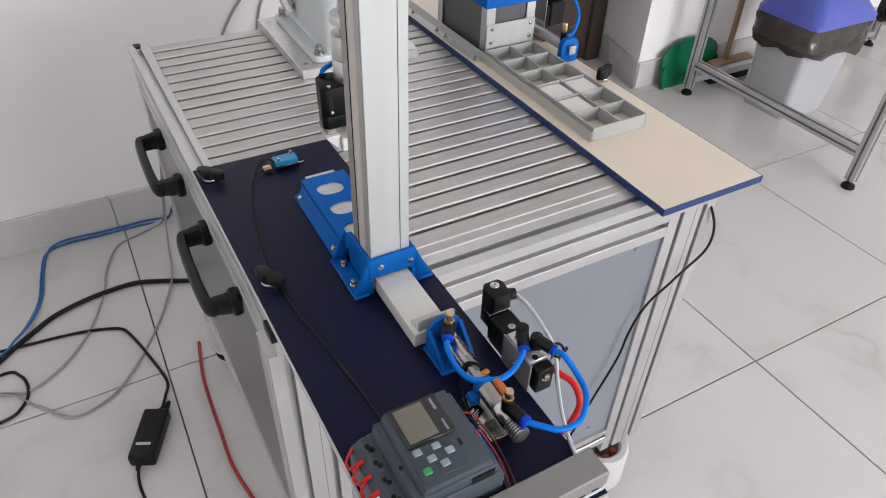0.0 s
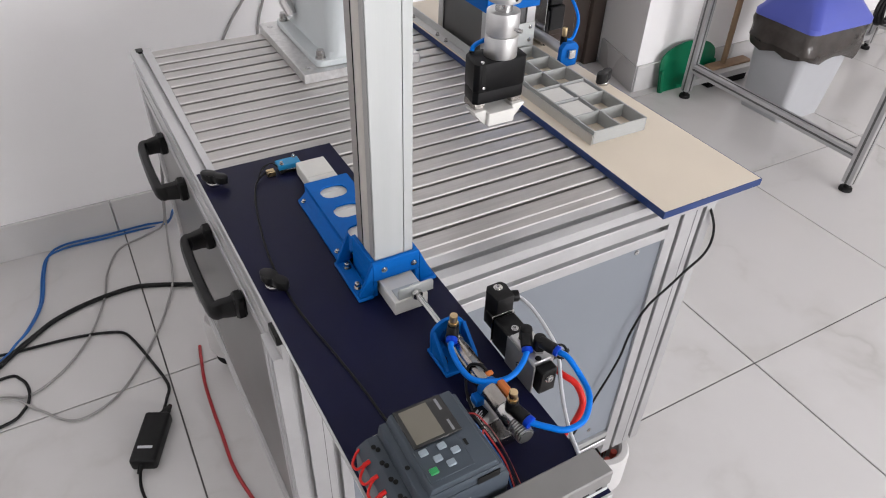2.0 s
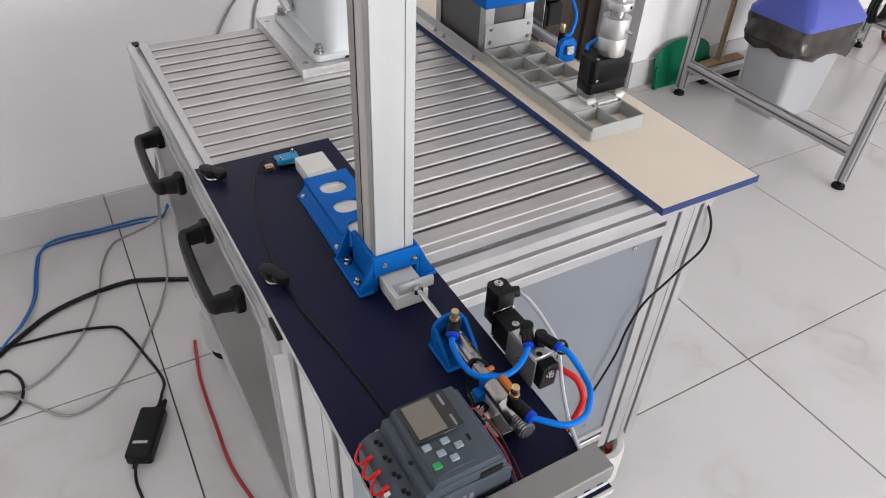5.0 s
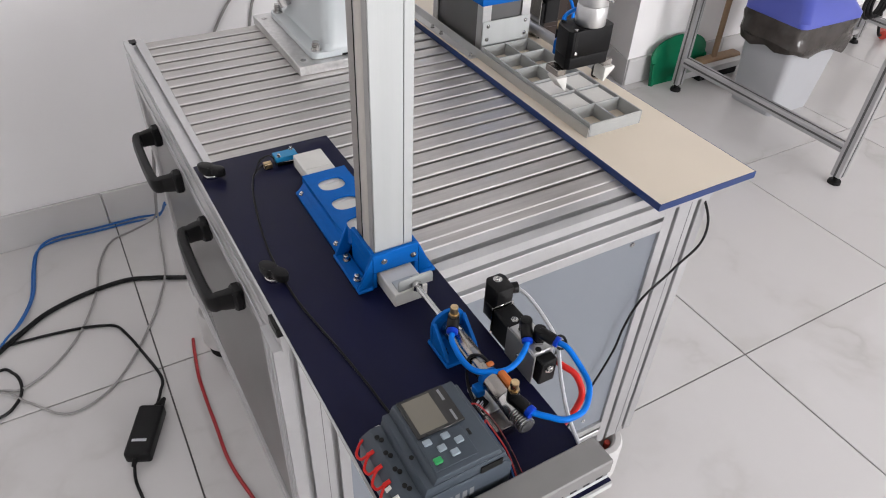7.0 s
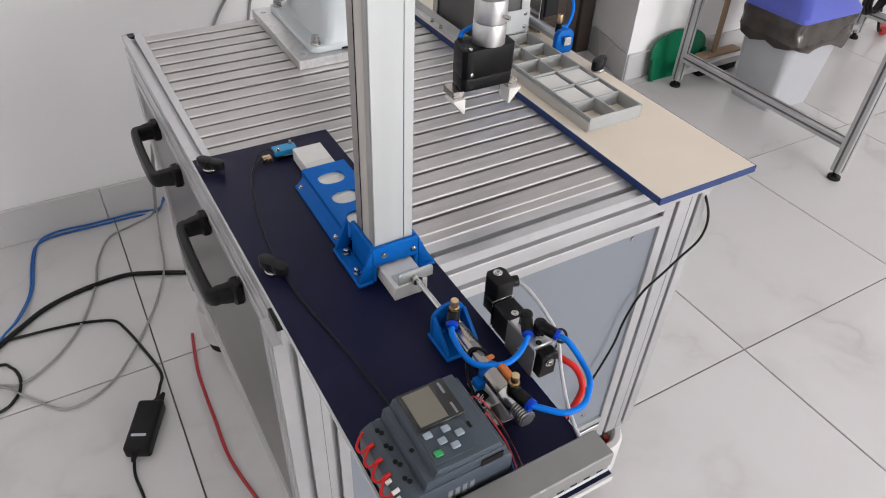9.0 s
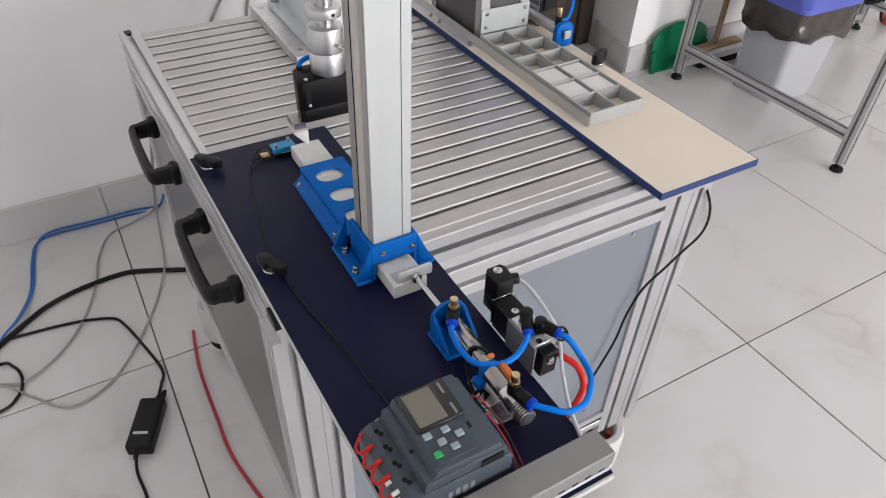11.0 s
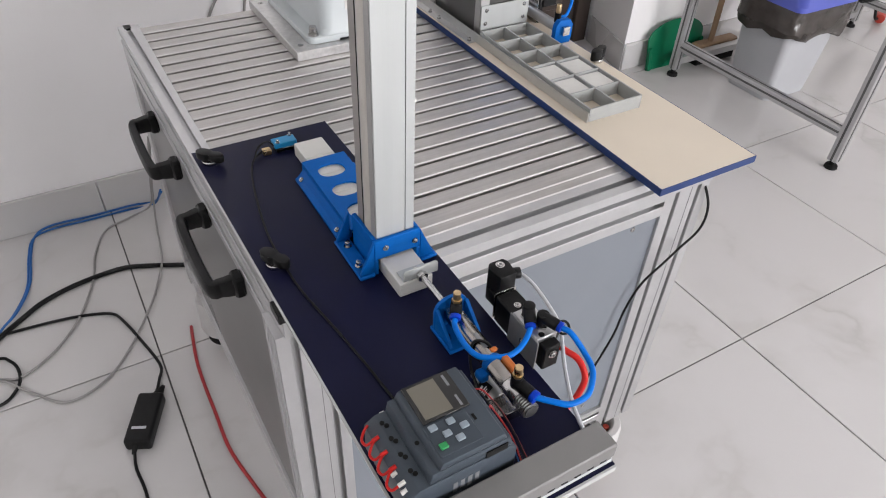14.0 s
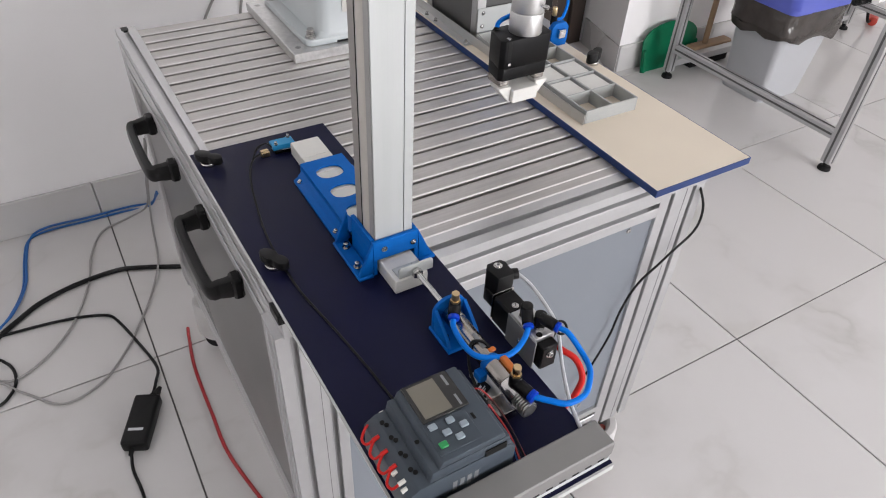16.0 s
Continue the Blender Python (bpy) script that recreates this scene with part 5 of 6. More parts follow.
def gripper(r):
    """Built round the held block: origin in the middle of the block's top."""
    q = part("quill", rod((0.0045, 0.002, 0.098), (0.0045, 0.002, 0.56), 0.0098, 28), CHROME, None, "polished splined quill")
    part("groove", tube([(0.0045 + 0.0099 * math.cos(a), 0.002 + 0.0099 * math.sin(a), 0.165 + 0.018 * a / 6.28) for a in [0.35 * k for k in range(70)]], 0.0011, 6, 2), ALU_SHADE, q)
    c = rod((0.0045, 0.002, 0.1240), (0.0045, 0.002, 0.1340), 0.0188, 36, bevel=0.001)
    col = part("clamp_collar", c, SATIN, q, "split steel clamp collar")
    b = rod((0.0045, 0.002, 0.0615), (0.0045, 0.002, 0.0862), 0.0192, 40, bevel=0.0006)
    rod((0.0045, 0.002, 0.0864), (0.0045, 0.002, 0.1130), 0.0188, 36, bm=b, bevel=0.0008)
    part("flange", b, SATIN, q, "turned aluminium flange")
    part("clamp_screw", rod((0.0085, -0.014, 0.0960), (0.0125, -0.0235, 0.0960), 0.0017, 12, bm=rod((0.0105, -0.0190, 0.0960), (0.0128, -0.0240, 0.0960), 0.0025, 12)), STEEL, q)
    part("collar_screw", rod((0.0075, -0.0155, 0.129), (0.0075, -0.0169, 0.129), 0.0020, 12), RUBBER, q)
    poly = [(-0.0320, -0.0145), (0.0290, -0.0145), (0.0340, -0.0095), (0.0365, 0.0200), (0.0325, 0.0255), (-0.0230, 0.0255), (-0.0310, 0.0190), (-0.0365, -0.0095)]
    g = part("gripper_body", prism(poly, "z", 0.0275, 0.0610, 0.0010), BLACK_ANOD, q, "black anodised gripper body")
    poly2 = [(x * 0.985, y * 0.97 + 0.0003) for x, y in poly]
    part("gripper_base", prism(poly2, "z", 0.0120, 0.0270, 0.0008), BLACK_ANOD, q, "black gripper lower part")
    b = rod((-0.0265, -0.0105, 0.0612), (-0.0265, -0.0105, 0.0628), 0.0024, 14)
    rod((0.026, 0.020, 0.0612), (0.026, 0.020, 0.0628), 0.0024, 14, bm=b)
    part("gripper_screws", b, STEEL, q)
    part("notch", box(-0.0292, -0.0238, -0.0149, -0.0144, 0.0300, 0.0600, 0.0002), RUBBER, q, "dark notch with a guide pin")
    part("guide_pin", rod((-0.0265, -0.0140, 0.0335), (-0.0265, -0.0170, 0.0335), 0.0021, 14, bevel=0.0004), STEEL, q)
    part("air_fitting", rod((-0.0228, 0.0197, 0.0612), (-0.0225, 0.0200, 0.0632), 0.0034, 14), BLACK, q)
    part("hose", tube([(-0.0225, 0.0200, 0.0630), (-0.0195, 0.0225, 0.0665), (-0.0120, 0.0260, 0.0680), (-0.001, 0.0290, 0.0690), (0.010, 0.0290, 0.0710), (0.0165, 0.0275, 0.0780), (0.0175, 0.0260, 0.0900), (0.0160, 0.0255, 0.1020), (0.014, 0.0250, 0.1150), (0.012, 0.0250, 0.16), (0.010, 0.0240, 0.30)], 0.0028, 8, 6), TUBE_BLUE, q, "blue air hose")
    jaws = []
    for s in (-1, 1):
        o = part("jaw_carrier", box(min(s * 0.0185, s * 0.0320), max(s * 0.0185, s * 0.0320), -0.009, 0.016, 0.0030, 0.0118, 0.0006), STAINLESS, None, "steel jaw carrier")
        poly = [(s * 0.0183, 0.0028), (s * 0.0345, 0.0028), (s * 0.0345, 0.0005), (s * 0.0202, -0.0160), (s * 0.0183, -0.0160)]
        part("jaw_tip", prism(poly, "y", -0.0135, 0.0075, 0.0005), PRINT_WHITE, o, "white printed jaw tip")
        o.parent = q
        jaws.append(o)
    q.parent = r
    return q, jaws


QUILL, JAWS = gripper(ROBOT_ARM)


# ---- things about the room ----
def lab_table():
    t = thing("lab_table", (1.96, 0.85, 0), "aluminium profile lab table frame on levelling feet", "table")
    w = 0.032
    for x in (1.945, 3.05):
        for y in (0.488, 1.200):
            lo = thing_leg(t, x, y, w)
        part("cross_bar", box(x - w / 2, x + w / 2, 0.488 + w / 2, 1.200 - w / 2, 0.108, 0.140, 0.002), ALU, t)
        # flat dark strips on the bars and legs, painted in place of shaded slots
        part("groove", box(x - w / 2 - 0.0006, x - w / 2 + 0.001, 0.505, 1.183, 0.1205, 0.1275), ALU_SHADE, t)
        part("groove", box(x - 0.0035, x + 0.0035, 0.505, 1.183, 0.1395, 0.1406), ALU_SHADE, t)
    part("back_bar", box(1.945 + w / 2, 3.05 - w / 2, 1.200 - w / 2, 1.200 + w / 2, 0.048, 0.074, 0.002), ALU, t)
    part("table_top", box(1.90, 3.10, 0.44, 1.25, 0.762, 0.79, 0.003), CREAM, t, "cream laminate table top")
    return t


def thing_leg(t, x, y, w):
    leg = part("leg", box(x - w / 2, x + w / 2, y - w / 2, y + w / 2, 0.028, 0.762, 0.002), ALU, t)
    part("groove", box(x - w / 2 - 0.0006, x - w / 2 + 0.001, y - 0.0035, y + 0.0035, 0.03, 0.76), ALU_SHADE, leg)
    part("groove", box(x - 0.0035, x + 0.0035, y - w / 2 - 0.0006, y - w / 2 + 0.001, 0.03, 0.76), ALU_SHADE, leg)
    b = rod((x, y, 0), (x, y, 0.012), 0.021, 20, 0.019, bevel=0.002)
    rod((x, y, 0.012), (x, y, 0.028), 0.009, 14, bm=b)
    part("foot", b, RUBBER, leg, "black levelling foot")
    return leg


lab_table()


def waste_bin():
    t = thing("waste_bin", (2.28, 1.0, 0), "light grey waste bin with a violet-blue lid and dark bag", "bin")

    def loft(rows, cap=True):
        b = bmesh.new()
        rings = []
        for z, x0, x1, y0, y1, rad in rows:
            ring = []
            for cx, cy, a in ((x1 - rad, y1 - rad, 0), (x0 + rad, y1 - rad, 90), (x0 + rad, y0 + rad, 180), (x1 - rad, y0 + rad, 270)):
                ring += [b.verts.new((cx + rad * math.cos(radians(a + k * 18)), cy + rad * math.sin(radians(a + k * 18)), z)) for k in range(6)]
            rings.append(ring)
        n = len(rings[0])
        for A, B in zip(rings, rings[1:]):
            for k in range(n):
                b.faces.new((A[k], A[(k + 1) % n], B[(k + 1) % n], B[k]))
        if cap:
            b.faces.new(rings[0][::-1])
            b.faces.new(rings[-1])
        return b
    part("body", loft([(0, 2.105, 2.320, 0.885, 1.070, 0.02), (0.02, 2.102, 2.323, 0.882, 1.072, 0.02), (0.34, 2.085, 2.370, 0.868, 1.095, 0.028)]), BIN_GREY, t)
    # bag turned down over the rim, with folds
    b = loft([(0.245, 2.075, 2.380, 0.858, 1.105, 0.03), (0.27, 2.062, 2.392, 0.846, 1.116, 0.035), (0.315, 2.064, 2.392, 0.848, 1.116, 0.035), (0.350, 2.072, 2.384, 0.856, 1.108, 0.03)], False)
    bmesh.ops.subdivide_edges(b, edges=b.edges[:], cuts=3, use_grid_fill=True)
    for v in b.verts:
        k = noise.noise(v.co * 16) * 0.016 + noise.noise(v.co * 45) * 0.006
        d = Vector((v.co.x - 2.228, v.co.y - 0.98, 0)).normalized()
        v.co += d * k + Vector((0, 0, (noise.noise(v.co * 11 + Vector((3, 1, 2))) * 0.05) if v.co.z < 0.27 else 0))
    part("bag", b, BAG, t, "dark crumpled bin bag folded over the rim")
    lid = part("lid", loft([(0.345, 2.068, 2.392, 0.852, 1.112, 0.03), (0.362, 2.068, 2.392, 0.852, 1.112, 0.03), (0.42, 2.110, 2.355, 0.895, 1.075, 0.035), (0.455, 2.130, 2.335, 0.912, 1.055, 0.035)]), BIN_LID, t, "violet-blue swing lid")
    part("flap", box(2.165, 2.300, 0.930, 1.035, 0.453, 0.461, 0.003), BIN_GREY, lid, "pale grey flap")


waste_bin()


def corner_things():
    d = thing("dustpan", (1.985, 1.27, 0), "green plastic dustpan leaning against the wall", "dustpan")
    poly = [(1.872, 0.0), (2.155, 0.0), (2.162, 0.110)] + [(2.016 + 0.146 * math.cos(a), 0.110 + 0.066 * math.sin(a)) for a in [math.pi * k / 14 for k in range(1, 14)]] + [(1.870, 0.110)]
    b = prism(poly, "y", 1.268, 1.276, 0.003)
    for v in b.verts:
        v.co.y += v.co.z * 0.16
    part("pan", b, GREEN, d)
    for x in (1.870, 2.145):
        b = prism([(x, 0.004), (x + 0.012, 0.004), (x + 0.012, 0.09), (x, 0.085)], "y", 1.256, 1.2675, 0.002)
        for v in b.verts:
            v.co.y += v.co.z * 0.16
        part("rim", b, GREEN, d, "low side rim")
    part("groove", box(1.960, 2.050, 1.2660, 1.2685, 0.006, 0.020, 0.001), GREEN, d)
    s = thing("broom", (2.17, 1.26, 0), "wooden broom standing in the corner", "broom")
    part("stick", rod((2.160, 1.235, 0.06), (2.215, 1.305, 1.25), 0.011, 14), WOOD, s)
    part("head", box(2.080, 2.300, 1.215, 1.262, 0.045, 0.085, 0.006), WOOD, s, "wooden brush head")
    part("bristles", box(2.085, 2.295, 1.213, 1.264, 0.0, 0.0445, 0.004), RUBBER, s, "dark bristles")


corner_things()


def hung_coil():
    """A coil of black cable hung over the far leg of the lab table, with a red plug."""
    k = thing("cable_coil", (2.99, 1.17, 0.10), "black cable coil with a red plug at the table leg", "cable")
    for i in range(3):
        part("turn", tube([(3.000 + 0.012 * i + 0.060 * math.cos(a), 1.160 - 0.008 * i, 0.205 + 0.070 * math.sin(a) + 0.004 * i) for a in [2 * math.pi * q / 14 for q in range(15)]], 0.0075, 8, 4), WIRE_BLACK, k)
    part("lead", tube([(3.060, 1.152, 0.200), (3.10, 1.15, 0.10), (3.16, 1.16, 0.03), (3.24, 1.185, 0.024)], 0.0065, 8, 6), WIRE_BLACK, k)
    part("plug", rod((3.245, 1.187, 0.024), (3.195, 1.158, 0.024), 0.024, 18, 0.020, bevel=0.003), CASTOR_RED, k, "red plug lying on the floor")


hung_coil()


def floor_cables():
    def cable(name, pts, r, m, label):
        c = thing(name, pts[0], label, "cable", "cables on the floor")
        part("cable", tube(pts, r, 8, 8), m, c)
    z = 0.004
    cable("network_cable", [(0.03, 1.16, 0.10), (0.0138, 1.262, 0.006), (-0.0448, 1.268, 0.008), (-0.1479, 1.268, 0.008), (-0.2472, 1.270, 0.010), (-0.2919, 1.250, z), (-0.3096, 1.1754, z), (-0.323, 1.0648, z), (-0.3547, 0.9738, 0.010), (-0.3869, 0.9304, 0.012), (-0.417, 0.8983, 0.008), (-0.55, 0.80, z), (-0.75, 0.78, z)], 0.0029, WIRE_BLUE, "blue network cable on the tiled floor")
    cable("network_cable", [(0.03, 1.17, 0.10), (0.01, 1.254, 0.004), (-0.06, 1.258, z), (-0.16, 1.2595, z), (-0.25, 1.262, z), (-0.298, 1.240, z), (-0.316, 1.165, z), (-0.330, 1.055, z), (-0.362, 0.968, 0.010), (-0.395, 0.922, 0.010), (-0.425, 0.890, z), (-0.56, 0.83, z), (-0.75, 0.83, z)], 0.0026, WIRE_BLUE, "blue network cable on the tiled floor")
    cable("mains_cable", [(0.06, 0.94, 0.006), (-0.007, 0.973, 0.006), (-0.060, 0.998, 0.006), (-0.122, 1.018, 0.006), (-0.215, 1.010, 0.006), (-0.294, 0.985, 0.006), (-0.345, 0.950, 0.006), (-0.42, 0.885, 0.006), (-0.55, 0.75, 0.006), (-0.75, 0.60, 0.006)], 0.0058, WIRE_BLACK, "thick black mains cable on the tiled floor")
    cable("adapter_cable", [(-0.130, 0.590, 0.012), (-0.119, 0.620, 0.008), (-0.108, 0.665, 0.004), (-0.130, 0.760, z), (-0.150, 0.830, z), (-0.167, 0.867, z), (-0.200, 0.885, z), (-0.245, 0.898, z), (-0.302, 0.907, z), (-0.360, 0.912, z), (-0.417, 0.918, z), (-0.6, 0.95, z)], 0.0034, WIRE_BLACK, "thin black adapter cable on the tiled floor")
    cable("adapter_cable", [(-0.200, 0.462, 0.012), (-0.205, 0.43, z), (-0.20, 0.36, z), (-0.21, 0.25, z), (-0.3, 0.1, z)], 0.0030, WIRE_BLACK, "thin black adapter cable on the tiled floor")
    cable("black_loop", [(-0.60, 0.80, z), (-0.425, 0.842, z), (-0.385, 0.822, z), (-0.372, 0.775, z), (-0.385, 0.730, z), (-0.430, 0.705, z), (-0.6, 0.70, z)], 0.0034, WIRE_BLACK, "black cable loop on the tiled floor")
    a = thing("power_adapter", (-0.165, 0.535, 0), "black power adapter brick lying on the tiles", "power adapter")
    b = box(-0.0252, 0.0252, -0.0595, 0.0595, 0.0, 0.030, 0.006, seg=3)
    m = Matrix.Translation((-0.1665, 0.5240, 0)) @ pose(0, 0, 0, 0, 0, -26)
    bmesh.ops.transform(b, matrix=m, verts=b.verts[:])
    part("case", b, BLACK, a)
    b = box(-0.016, 0.012, -0.030, -0.024, 0.0300, 0.0303)
    bmesh.ops.transform(b, matrix=m, verts=b.verts[:])
    part("print_bar", b, INK, a)
    for p in ((0.008, 0.0585, 0.014, 0.088, 0.012), (-0.004, -0.0580, -0.004, -0.074, 0.006)):
        b = rod((p[0], p[1], 0.014), (p[2], p[3], 0.011), p[4], 12, 0.004)
        bmesh.ops.transform(b, matrix=m, verts=b.verts[:])
        part("strain_relief", b, RUBBER, a)


floor_cables()


def hanging_cables():
    def cable(name, pts, r, m, label, group=""):
        c = thing(name, pts[0], label, "cable", group)
        part("cable", tube(pts, r, 8, 8), m, c)
    z = 0.004
    cable("grey_cable", [(0.03, 1.10, 0.30), (0.015, 1.20, 0.12), (0.0, 1.2445, 0.01), (-0.060, 1.222, z), (-0.1269, 1.193, z), (-0.1685, 1.1036, z), (-0.1892, 1.0076, z), (-0.2367, 0.8925, z), (-0.2997, 0.8096, z), (-0.3703, 0.7669, z), (-0.4226, 0.7858, z), (-0.60, 0.84, z)], 0.0027, WIRE_GREY, "thin grey cable from the cart to the floor", "grey cables")
    cable("grey_cable", [(0.035, 1.09, 0.32), (0.020, 1.19, 0.14), (0.006, 1.200, 0.04), (-0.008, 1.130, 0.006), (-0.0175, 1.0518, z), (-0.0292, 0.984, 0.010), (-0.0560, 0.920, z), (-0.0856, 0.856, z), (-0.1497, 0.750, z), (-0.2147, 0.677, z), (-0.2951, 0.6534, z), (-0.3631, 0.7214, z), (-0.423, 0.7777, 0.008), (-0.60, 0.80, z)], 0.0027, WIRE_GREY, "thin grey cable from the cart to the floor", "grey cables")
    cable("red_cable", [(-0.0200, 0.7450, z), (-0.0258, 0.7104, z), (-0.0363, 0.6343, z), (-0.0391, 0.5597, z), (-0.0390, 0.4884, z), (-0.0388, 0.3898, z), (-0.0226, 0.2947, z), (0.01, 0.15, z)], 0.0036, WIRE_RED, "dark red cable under the cart", "")
    cable("black_side_cable", [(0.595, 0.02, 0.690), (0.592, -0.001, 0.672), (0.6017, -0.005, 0.6463), (0.6042, -0.006, 0.621), (0.5957, -0.006, 0.6011), (0.57, -0.006, 0.5833), (0.5446, -0.006, 0.5642), (0.5188, -0.006, 0.5463), (0.504, -0.006, 0.5254), (0.4925, -0.006, 0.4911), (0.4868, -0.006, 0.4523), (0.4745, -0.006, 0.4151), (0.4572, -0.006, 0.3724), (0.43, -0.006, 0.30), (0.40, -0.004, 0.22), (0.38, 0.02, 0.12)], 0.0018, WIRE_BLACK, "thin black cable hanging across the cart front", "")
    cable("wall_cable", [(0.25, 1.281, 0.47), (0.2733, 1.281, 0.5105), (0.2975, 1.281, 0.5450), (0.3237, 1.281, 0.577), (0.37, 1.281, 0.65), (0.40, 1.281, 0.9), (0.40, 1.281, 2.0)], 0.0035, WIRE_GREY, "thin grey cable running up the wall", "wall cables")
    cable("wall_cable", [(0.345, 1.281, 0.46), (0.3559, 1.281, 0.512), (0.3646, 1.281, 0.5430), (0.3756, 1.281, 0.57), (0.40, 1.281, 0.66), (0.415, 1.281, 0.9), (0.415, 1.281, 2.0)], 0.0035, WIRE_GREY, "thin grey cable running up the wall", "wall cables")


hanging_cables()


# ---- repeated pieces: table slats, floor tiles ----
def slats():
    # paler, shinier alloy that paints the highlight line along each slat's near bevel
    edge = material("slat_edge_highlight", (0.66, 0.65, 0.635), 0.34, 0.7, 0.05, 90)

    def slat_mesh(p, g=0.0051):
        b = prism([(0.0006, 0.7090), (p - g, 0.7090), (p - g, H - 0.0006), (p - g - 0.0006, H), (0.0023, H), (0.0006, H - 0.0014)], "x", 0.0, 0.5985 - 0.031)
        me = bpy.data.meshes.new("slat")
        bmesh.ops.recalc_face_normals(b, faces=b.faces[:])
        # only bevels turned towards the front take the highlight colour
        for f in b.faces:
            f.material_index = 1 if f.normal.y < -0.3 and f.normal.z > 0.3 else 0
        b.to_mesh(me)
        b.free()
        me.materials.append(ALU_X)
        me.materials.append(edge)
        return me
    meshes = {0.0281: slat_mesh(0.0281), 0.0302: slat_mesh(0.0302, 0.0070)}
    y = 0.0495
    first = new("slat", slat_mesh(0.0150 + 0.0052))
    first.parent = CART
    first.location = Vector((0.031, 0.0345, 0)) - ORIGIN[CART.name]
    for k in range(23):
        p = 0.0281 if k < 14 else 0.0302
        o = new("slat", meshes[p])
        o.parent = CART
        o.location = Vector((0.031, y, 0)) - ORIGIN[CART.name]
        y += p


def floor_tiles():
    b = box(0.0016, 0.5999, 0.0016, 0.5979, -0.006, 0.0, 0.0008)
    me = bpy.data.meshes.new("tile")
    b.to_mesh(me)
    b.free()
    me.materials.append(MARBLE)
    for i in range(-4, 8):
        for j in range(-8, 3):
            o = new("tile", me)
            o.parent = FLOOR
            y = 0.108 + 0.5865 * j
            o.location = (1.1025 + 0.6015 * (i - 2), y, 0)
            o.scale = (1, 0.5865 / 0.5995, 1)


slats()
floor_tiles()


# ---- what moves ----
GRIP = [  # seconds, place of the held block's top, jaws' opening
    (0.0, 0.1780, 0.2040, 0.791, 0),
    (0.5, 0.2100, 0.1820, 0.806, 0),
    (1.0, 0.2500, 0.1680, 0.811, 0),
    (1.5, 0.2960, 0.1640, 0.811, 0),
    (2.0, 0.3410, 0.1590, 0.811, 0),
    (2.5, 0.3820, 0.1590, 0.812, 0),
    (3.0, 0.4250, 0.1640, 0.810, 0),
    (3.5, 0.4720, 0.1760, 0.810, 0),
    (4.2, 0.5310, 0.1950, 0.809, 0),
    (4.6, 0.5540, 0.2010, 0.795, 0),
    (5.1, 0.5565, 0.2040, 0.7475, 0),
    (5.4, 0.5565, 0.2040, 0.7475, 1),
    (5.9, 0.5480, 0.1960, 0.785, 1),
    (6.3, 0.5280, 0.1810, 0.807, 1),
    (7.0, 0.4870, 0.1720, 0.811, 1),
    (7.5, 0.4610, 0.1740, 0.810, 1),
    (8.0, 0.4160, 0.1640, 0.810, 1),
    (8.5, 0.3770, 0.1650, 0.808, 1),
    (9.2, 0.3120, 0.1640, 0.810, 1),
    (10.0, 0.2300, 0.1700, 0.810, 1),
    (10.7, 0.1750, 0.2000, 0.795, 1),
    (11.3, 0.1430, 0.2220, 0.770, 1),
    (11.7, 0.1345, 0.2250, 0.750, 1),
    (12.0, 0.1350, 0.2280, 0.741, 1),
    (12.2, 0.1350, 0.2280, 0.741, 1),
    (12.45, 0.1350, 0.2280, 0.741, 0),
    (12.6, 0.1350, 0.2280, 0.742, 0),
    (13.0, 0.1440, 0.2260, 0.766, 0),
    (13.4, 0.1720, 0.2160, 0.783, 0),
    (14.0, 0.2120, 0.1830, 0.803, 0),
    (14.6, 0.2570, 0.1630, 0.813, 0),
    (15.3, 0.3100, 0.1490, 0.813, 0),
    (16.0, 0.3720, 0.1440, 0.815, 0),
]
PUSH = [(0.0, 0), (0.15, 0), (0.3, 0.15), (0.4, 0.38), (0.5, 0.55), (0.6, 0.77), (0.7, 0.97), (0.75, 1), (12.7, 1), (12.8, 0.86), (12.9, 0.53), (13.0, 0.23), (13.1, 0), (13.68, 0), (13.8, 0.3), (13.9, 0.58), (14.0, 0.87), (14.1, 1), (16.0, 1)]
RETRACTED, STROKE, STEP = -0.0735, 0.0490, 0.0390


def between(rows, t, k):
    """A smooth value of column k at t: a monotone cubic through the rows."""
    ts = [r[0] for r in rows]
    if t <= ts[0]:
        return rows[0][k]
    if t >= ts[-1]:
        return rows[-1][k]
    i = max(j for j in range(len(ts)) if ts[j] <= t)
    i = min(i, len(ts) - 2)

    def slope(j):
        if j <= 0 or j >= len(ts) - 1:
            return (rows[1][k] - rows[0][k]) / (ts[1] - ts[0]) if j <= 0 else (rows[-1][k] - rows[-2][k]) / (ts[-1] - ts[-2])
        a = (rows[j][k] - rows[j - 1][k]) / (ts[j] - ts[j - 1])
        c = (rows[j + 1][k] - rows[j][k]) / (ts[j + 1] - ts[j])
        return 0 if a * c <= 0 else 2 * a * c / (a + c)
    h = ts[i + 1] - ts[i]
    u = (t - ts[i]) / h
    m0, m1 = slope(i) * h, slope(i + 1) * h
    return (2 * u ** 3 - 3 * u * u + 1) * rows[i][k] + (u ** 3 - 2 * u * u + u) * m0 + (3 * u * u - 2 * u ** 3) * rows[i + 1][k] + (u ** 3 - u * u) * m1


TIMES = [k * 0.1 for k in range(161)]


def held(t):
    return tuple(between(GRIP, t, k) for k in (1, 2, 3))


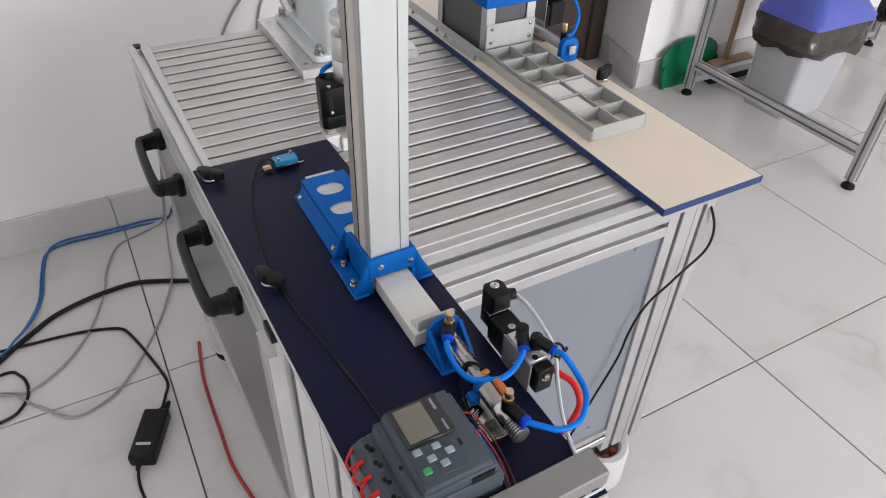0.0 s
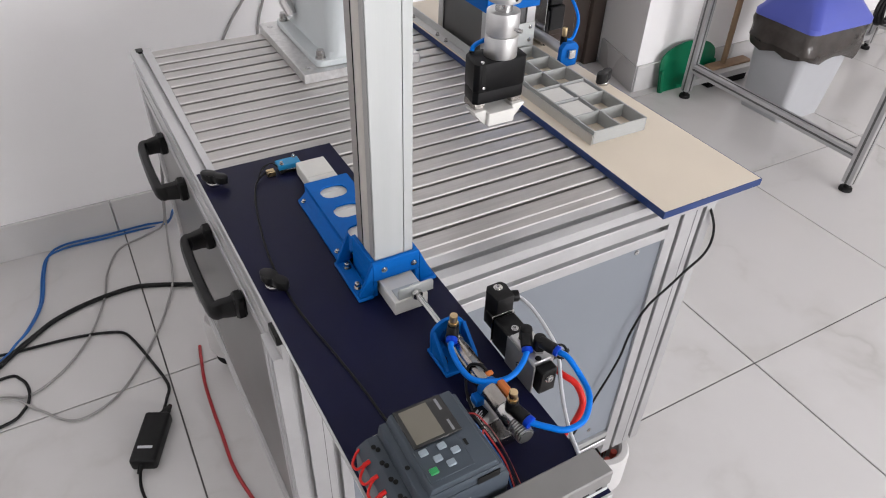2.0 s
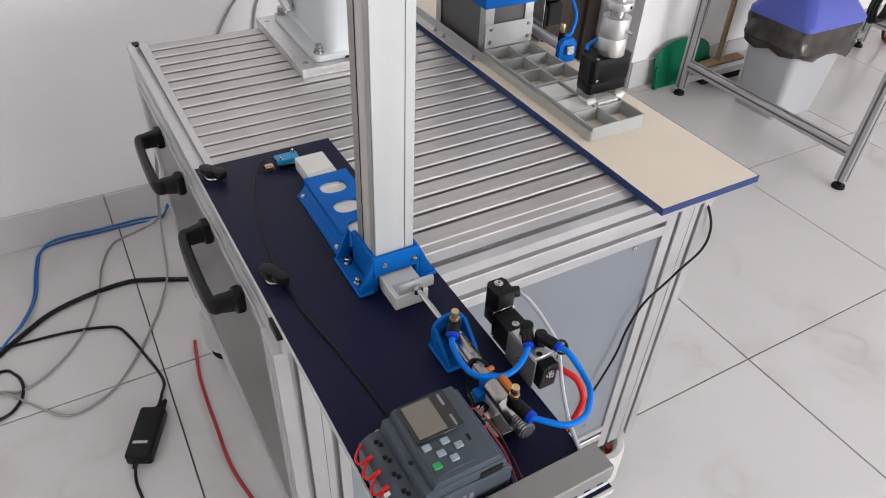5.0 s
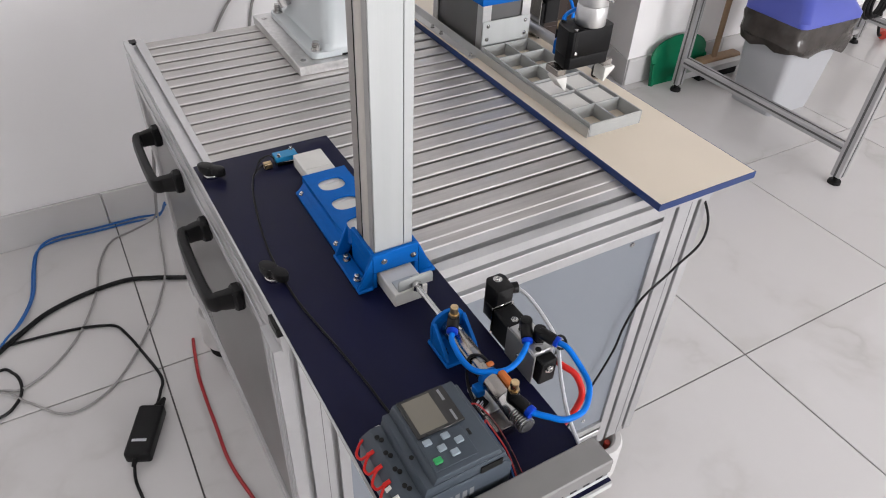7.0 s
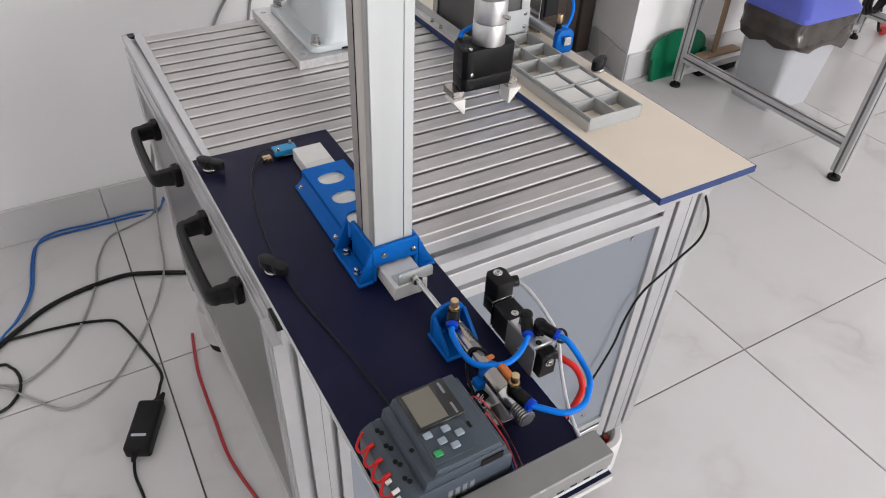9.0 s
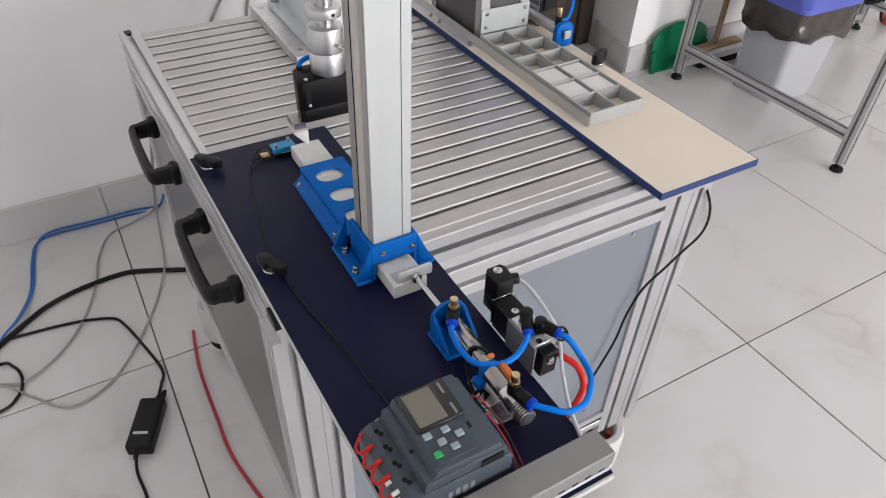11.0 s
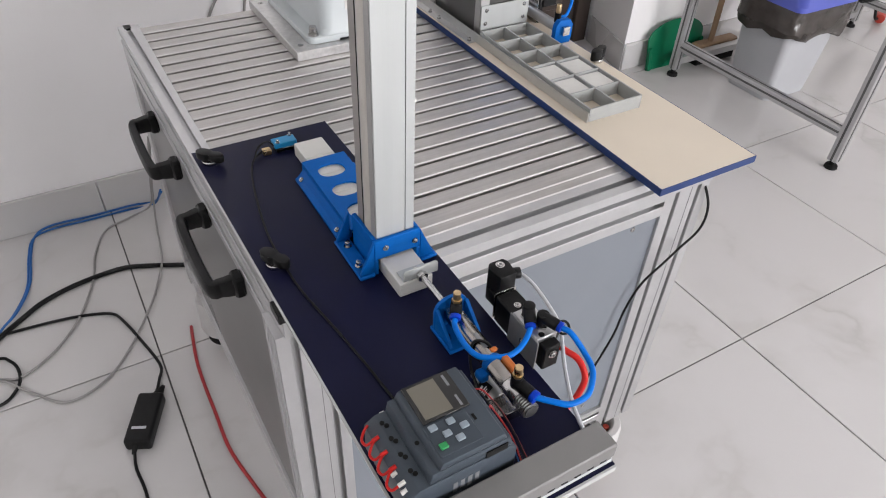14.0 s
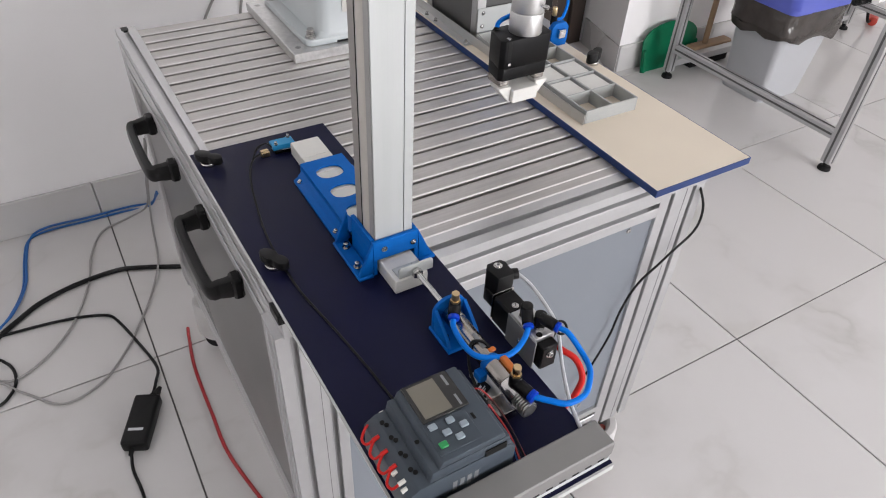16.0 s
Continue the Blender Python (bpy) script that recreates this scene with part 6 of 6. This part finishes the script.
def motions():
    base = Vector((RX, RY, H + 0.015))
    quill, upper, fore = [], [], []
    for t in TIMES:
        x, y, z = held(t)
        quill.append((t, pose(x - base.x, y - base.y, z - base.z)))
        dx, dy = x + 0.0045 - RX, y + 0.006 - RY
        d = math.hypot(dx, dy)
        a = math.atan2(dy, dx)
        e = math.acos(max(-1, min(1, d / (2 * L1))))
        a1, a2 = a - e, a + e
        upper.append((t, pose(0, 0, ZA - base.z, 0, 0, math.degrees(a1))))
        fore.append((t, pose(L1 * math.cos(a1), L1 * math.sin(a1), ZA - base.z, 0, 0, math.degrees(a2))))
    walk(QUILL, quill)
    walk(UPPER, upper)
    walk(FOREARM, fore)
    for o, s in zip(JAWS, (-1, 1)):
        walk(o, [(t, pose(s * 0.0125 * between(GRIP, t, 4), 0, 0)) for t in TIMES])
    walk(PUSHER, [(t, pose(CX, RETRACTED + STROKE * between(PUSH, t, 1), ZB)) for t in TIMES])
    zq = ZB + 0.0003
    # the block carried first, then left in the tray
    cx, cy, cz = cell(1, 1)
    o = white_block(cx, cy, cz, "carried by the gripper into the tray")
    rows = []
    for t in TIMES:
        x, y, z = held(t)
        rows.append((t, pose(x, y, z - BLOCK[2]) if t < 5.05 else pose(cx, cy, cz)))
    walk(o, rows)
    # the queue in the guide: five blocks, of which the foremost is taken up
    first = [0.1870, 0.1480, 0.1090, 0.0700, 0.0300, 0.0300]
    for i, y0 in enumerate(first):
        o = white_block(CX, y0, zq, "waiting in the blue guide" if i else "at the end of the blue guide")
        rows = []
        for t in TIMES:
            reach = RETRACTED + STROKE * between(PUSH, t, 1) + 0.0815 + BLOCK[1] / 2
            y, z = y0, zq
            if i < 5:
                lead = 0.0385 * (4 - i)
                if t < 12.7:
                    y = max(y0, reach + lead)
                else:
                    y = max(RETRACTED + STROKE + 0.0815 + BLOCK[1] / 2 + lead, reach + lead + 0.0385)
                if i == 4 and t < 0:
                    y = y0
            else:
                # the next block rests on the one below in the column, then drops
                drop = max(0.0, min(1.0, (t - 13.12) / 0.1))
                z = zq + BLOCK[2] * 1.03 * (1 - drop ** 2)
                y = max(y0, reach) if t > 13.3 else y0
            if i == 0 and t > 12.42:
                hx, hy, hz = held(t)
                rows.append((t, pose(hx, hy, hz - BLOCK[2])))
            else:
                rows.append((t, pose(CX, y, z)))
        walk(o, rows)


motions()
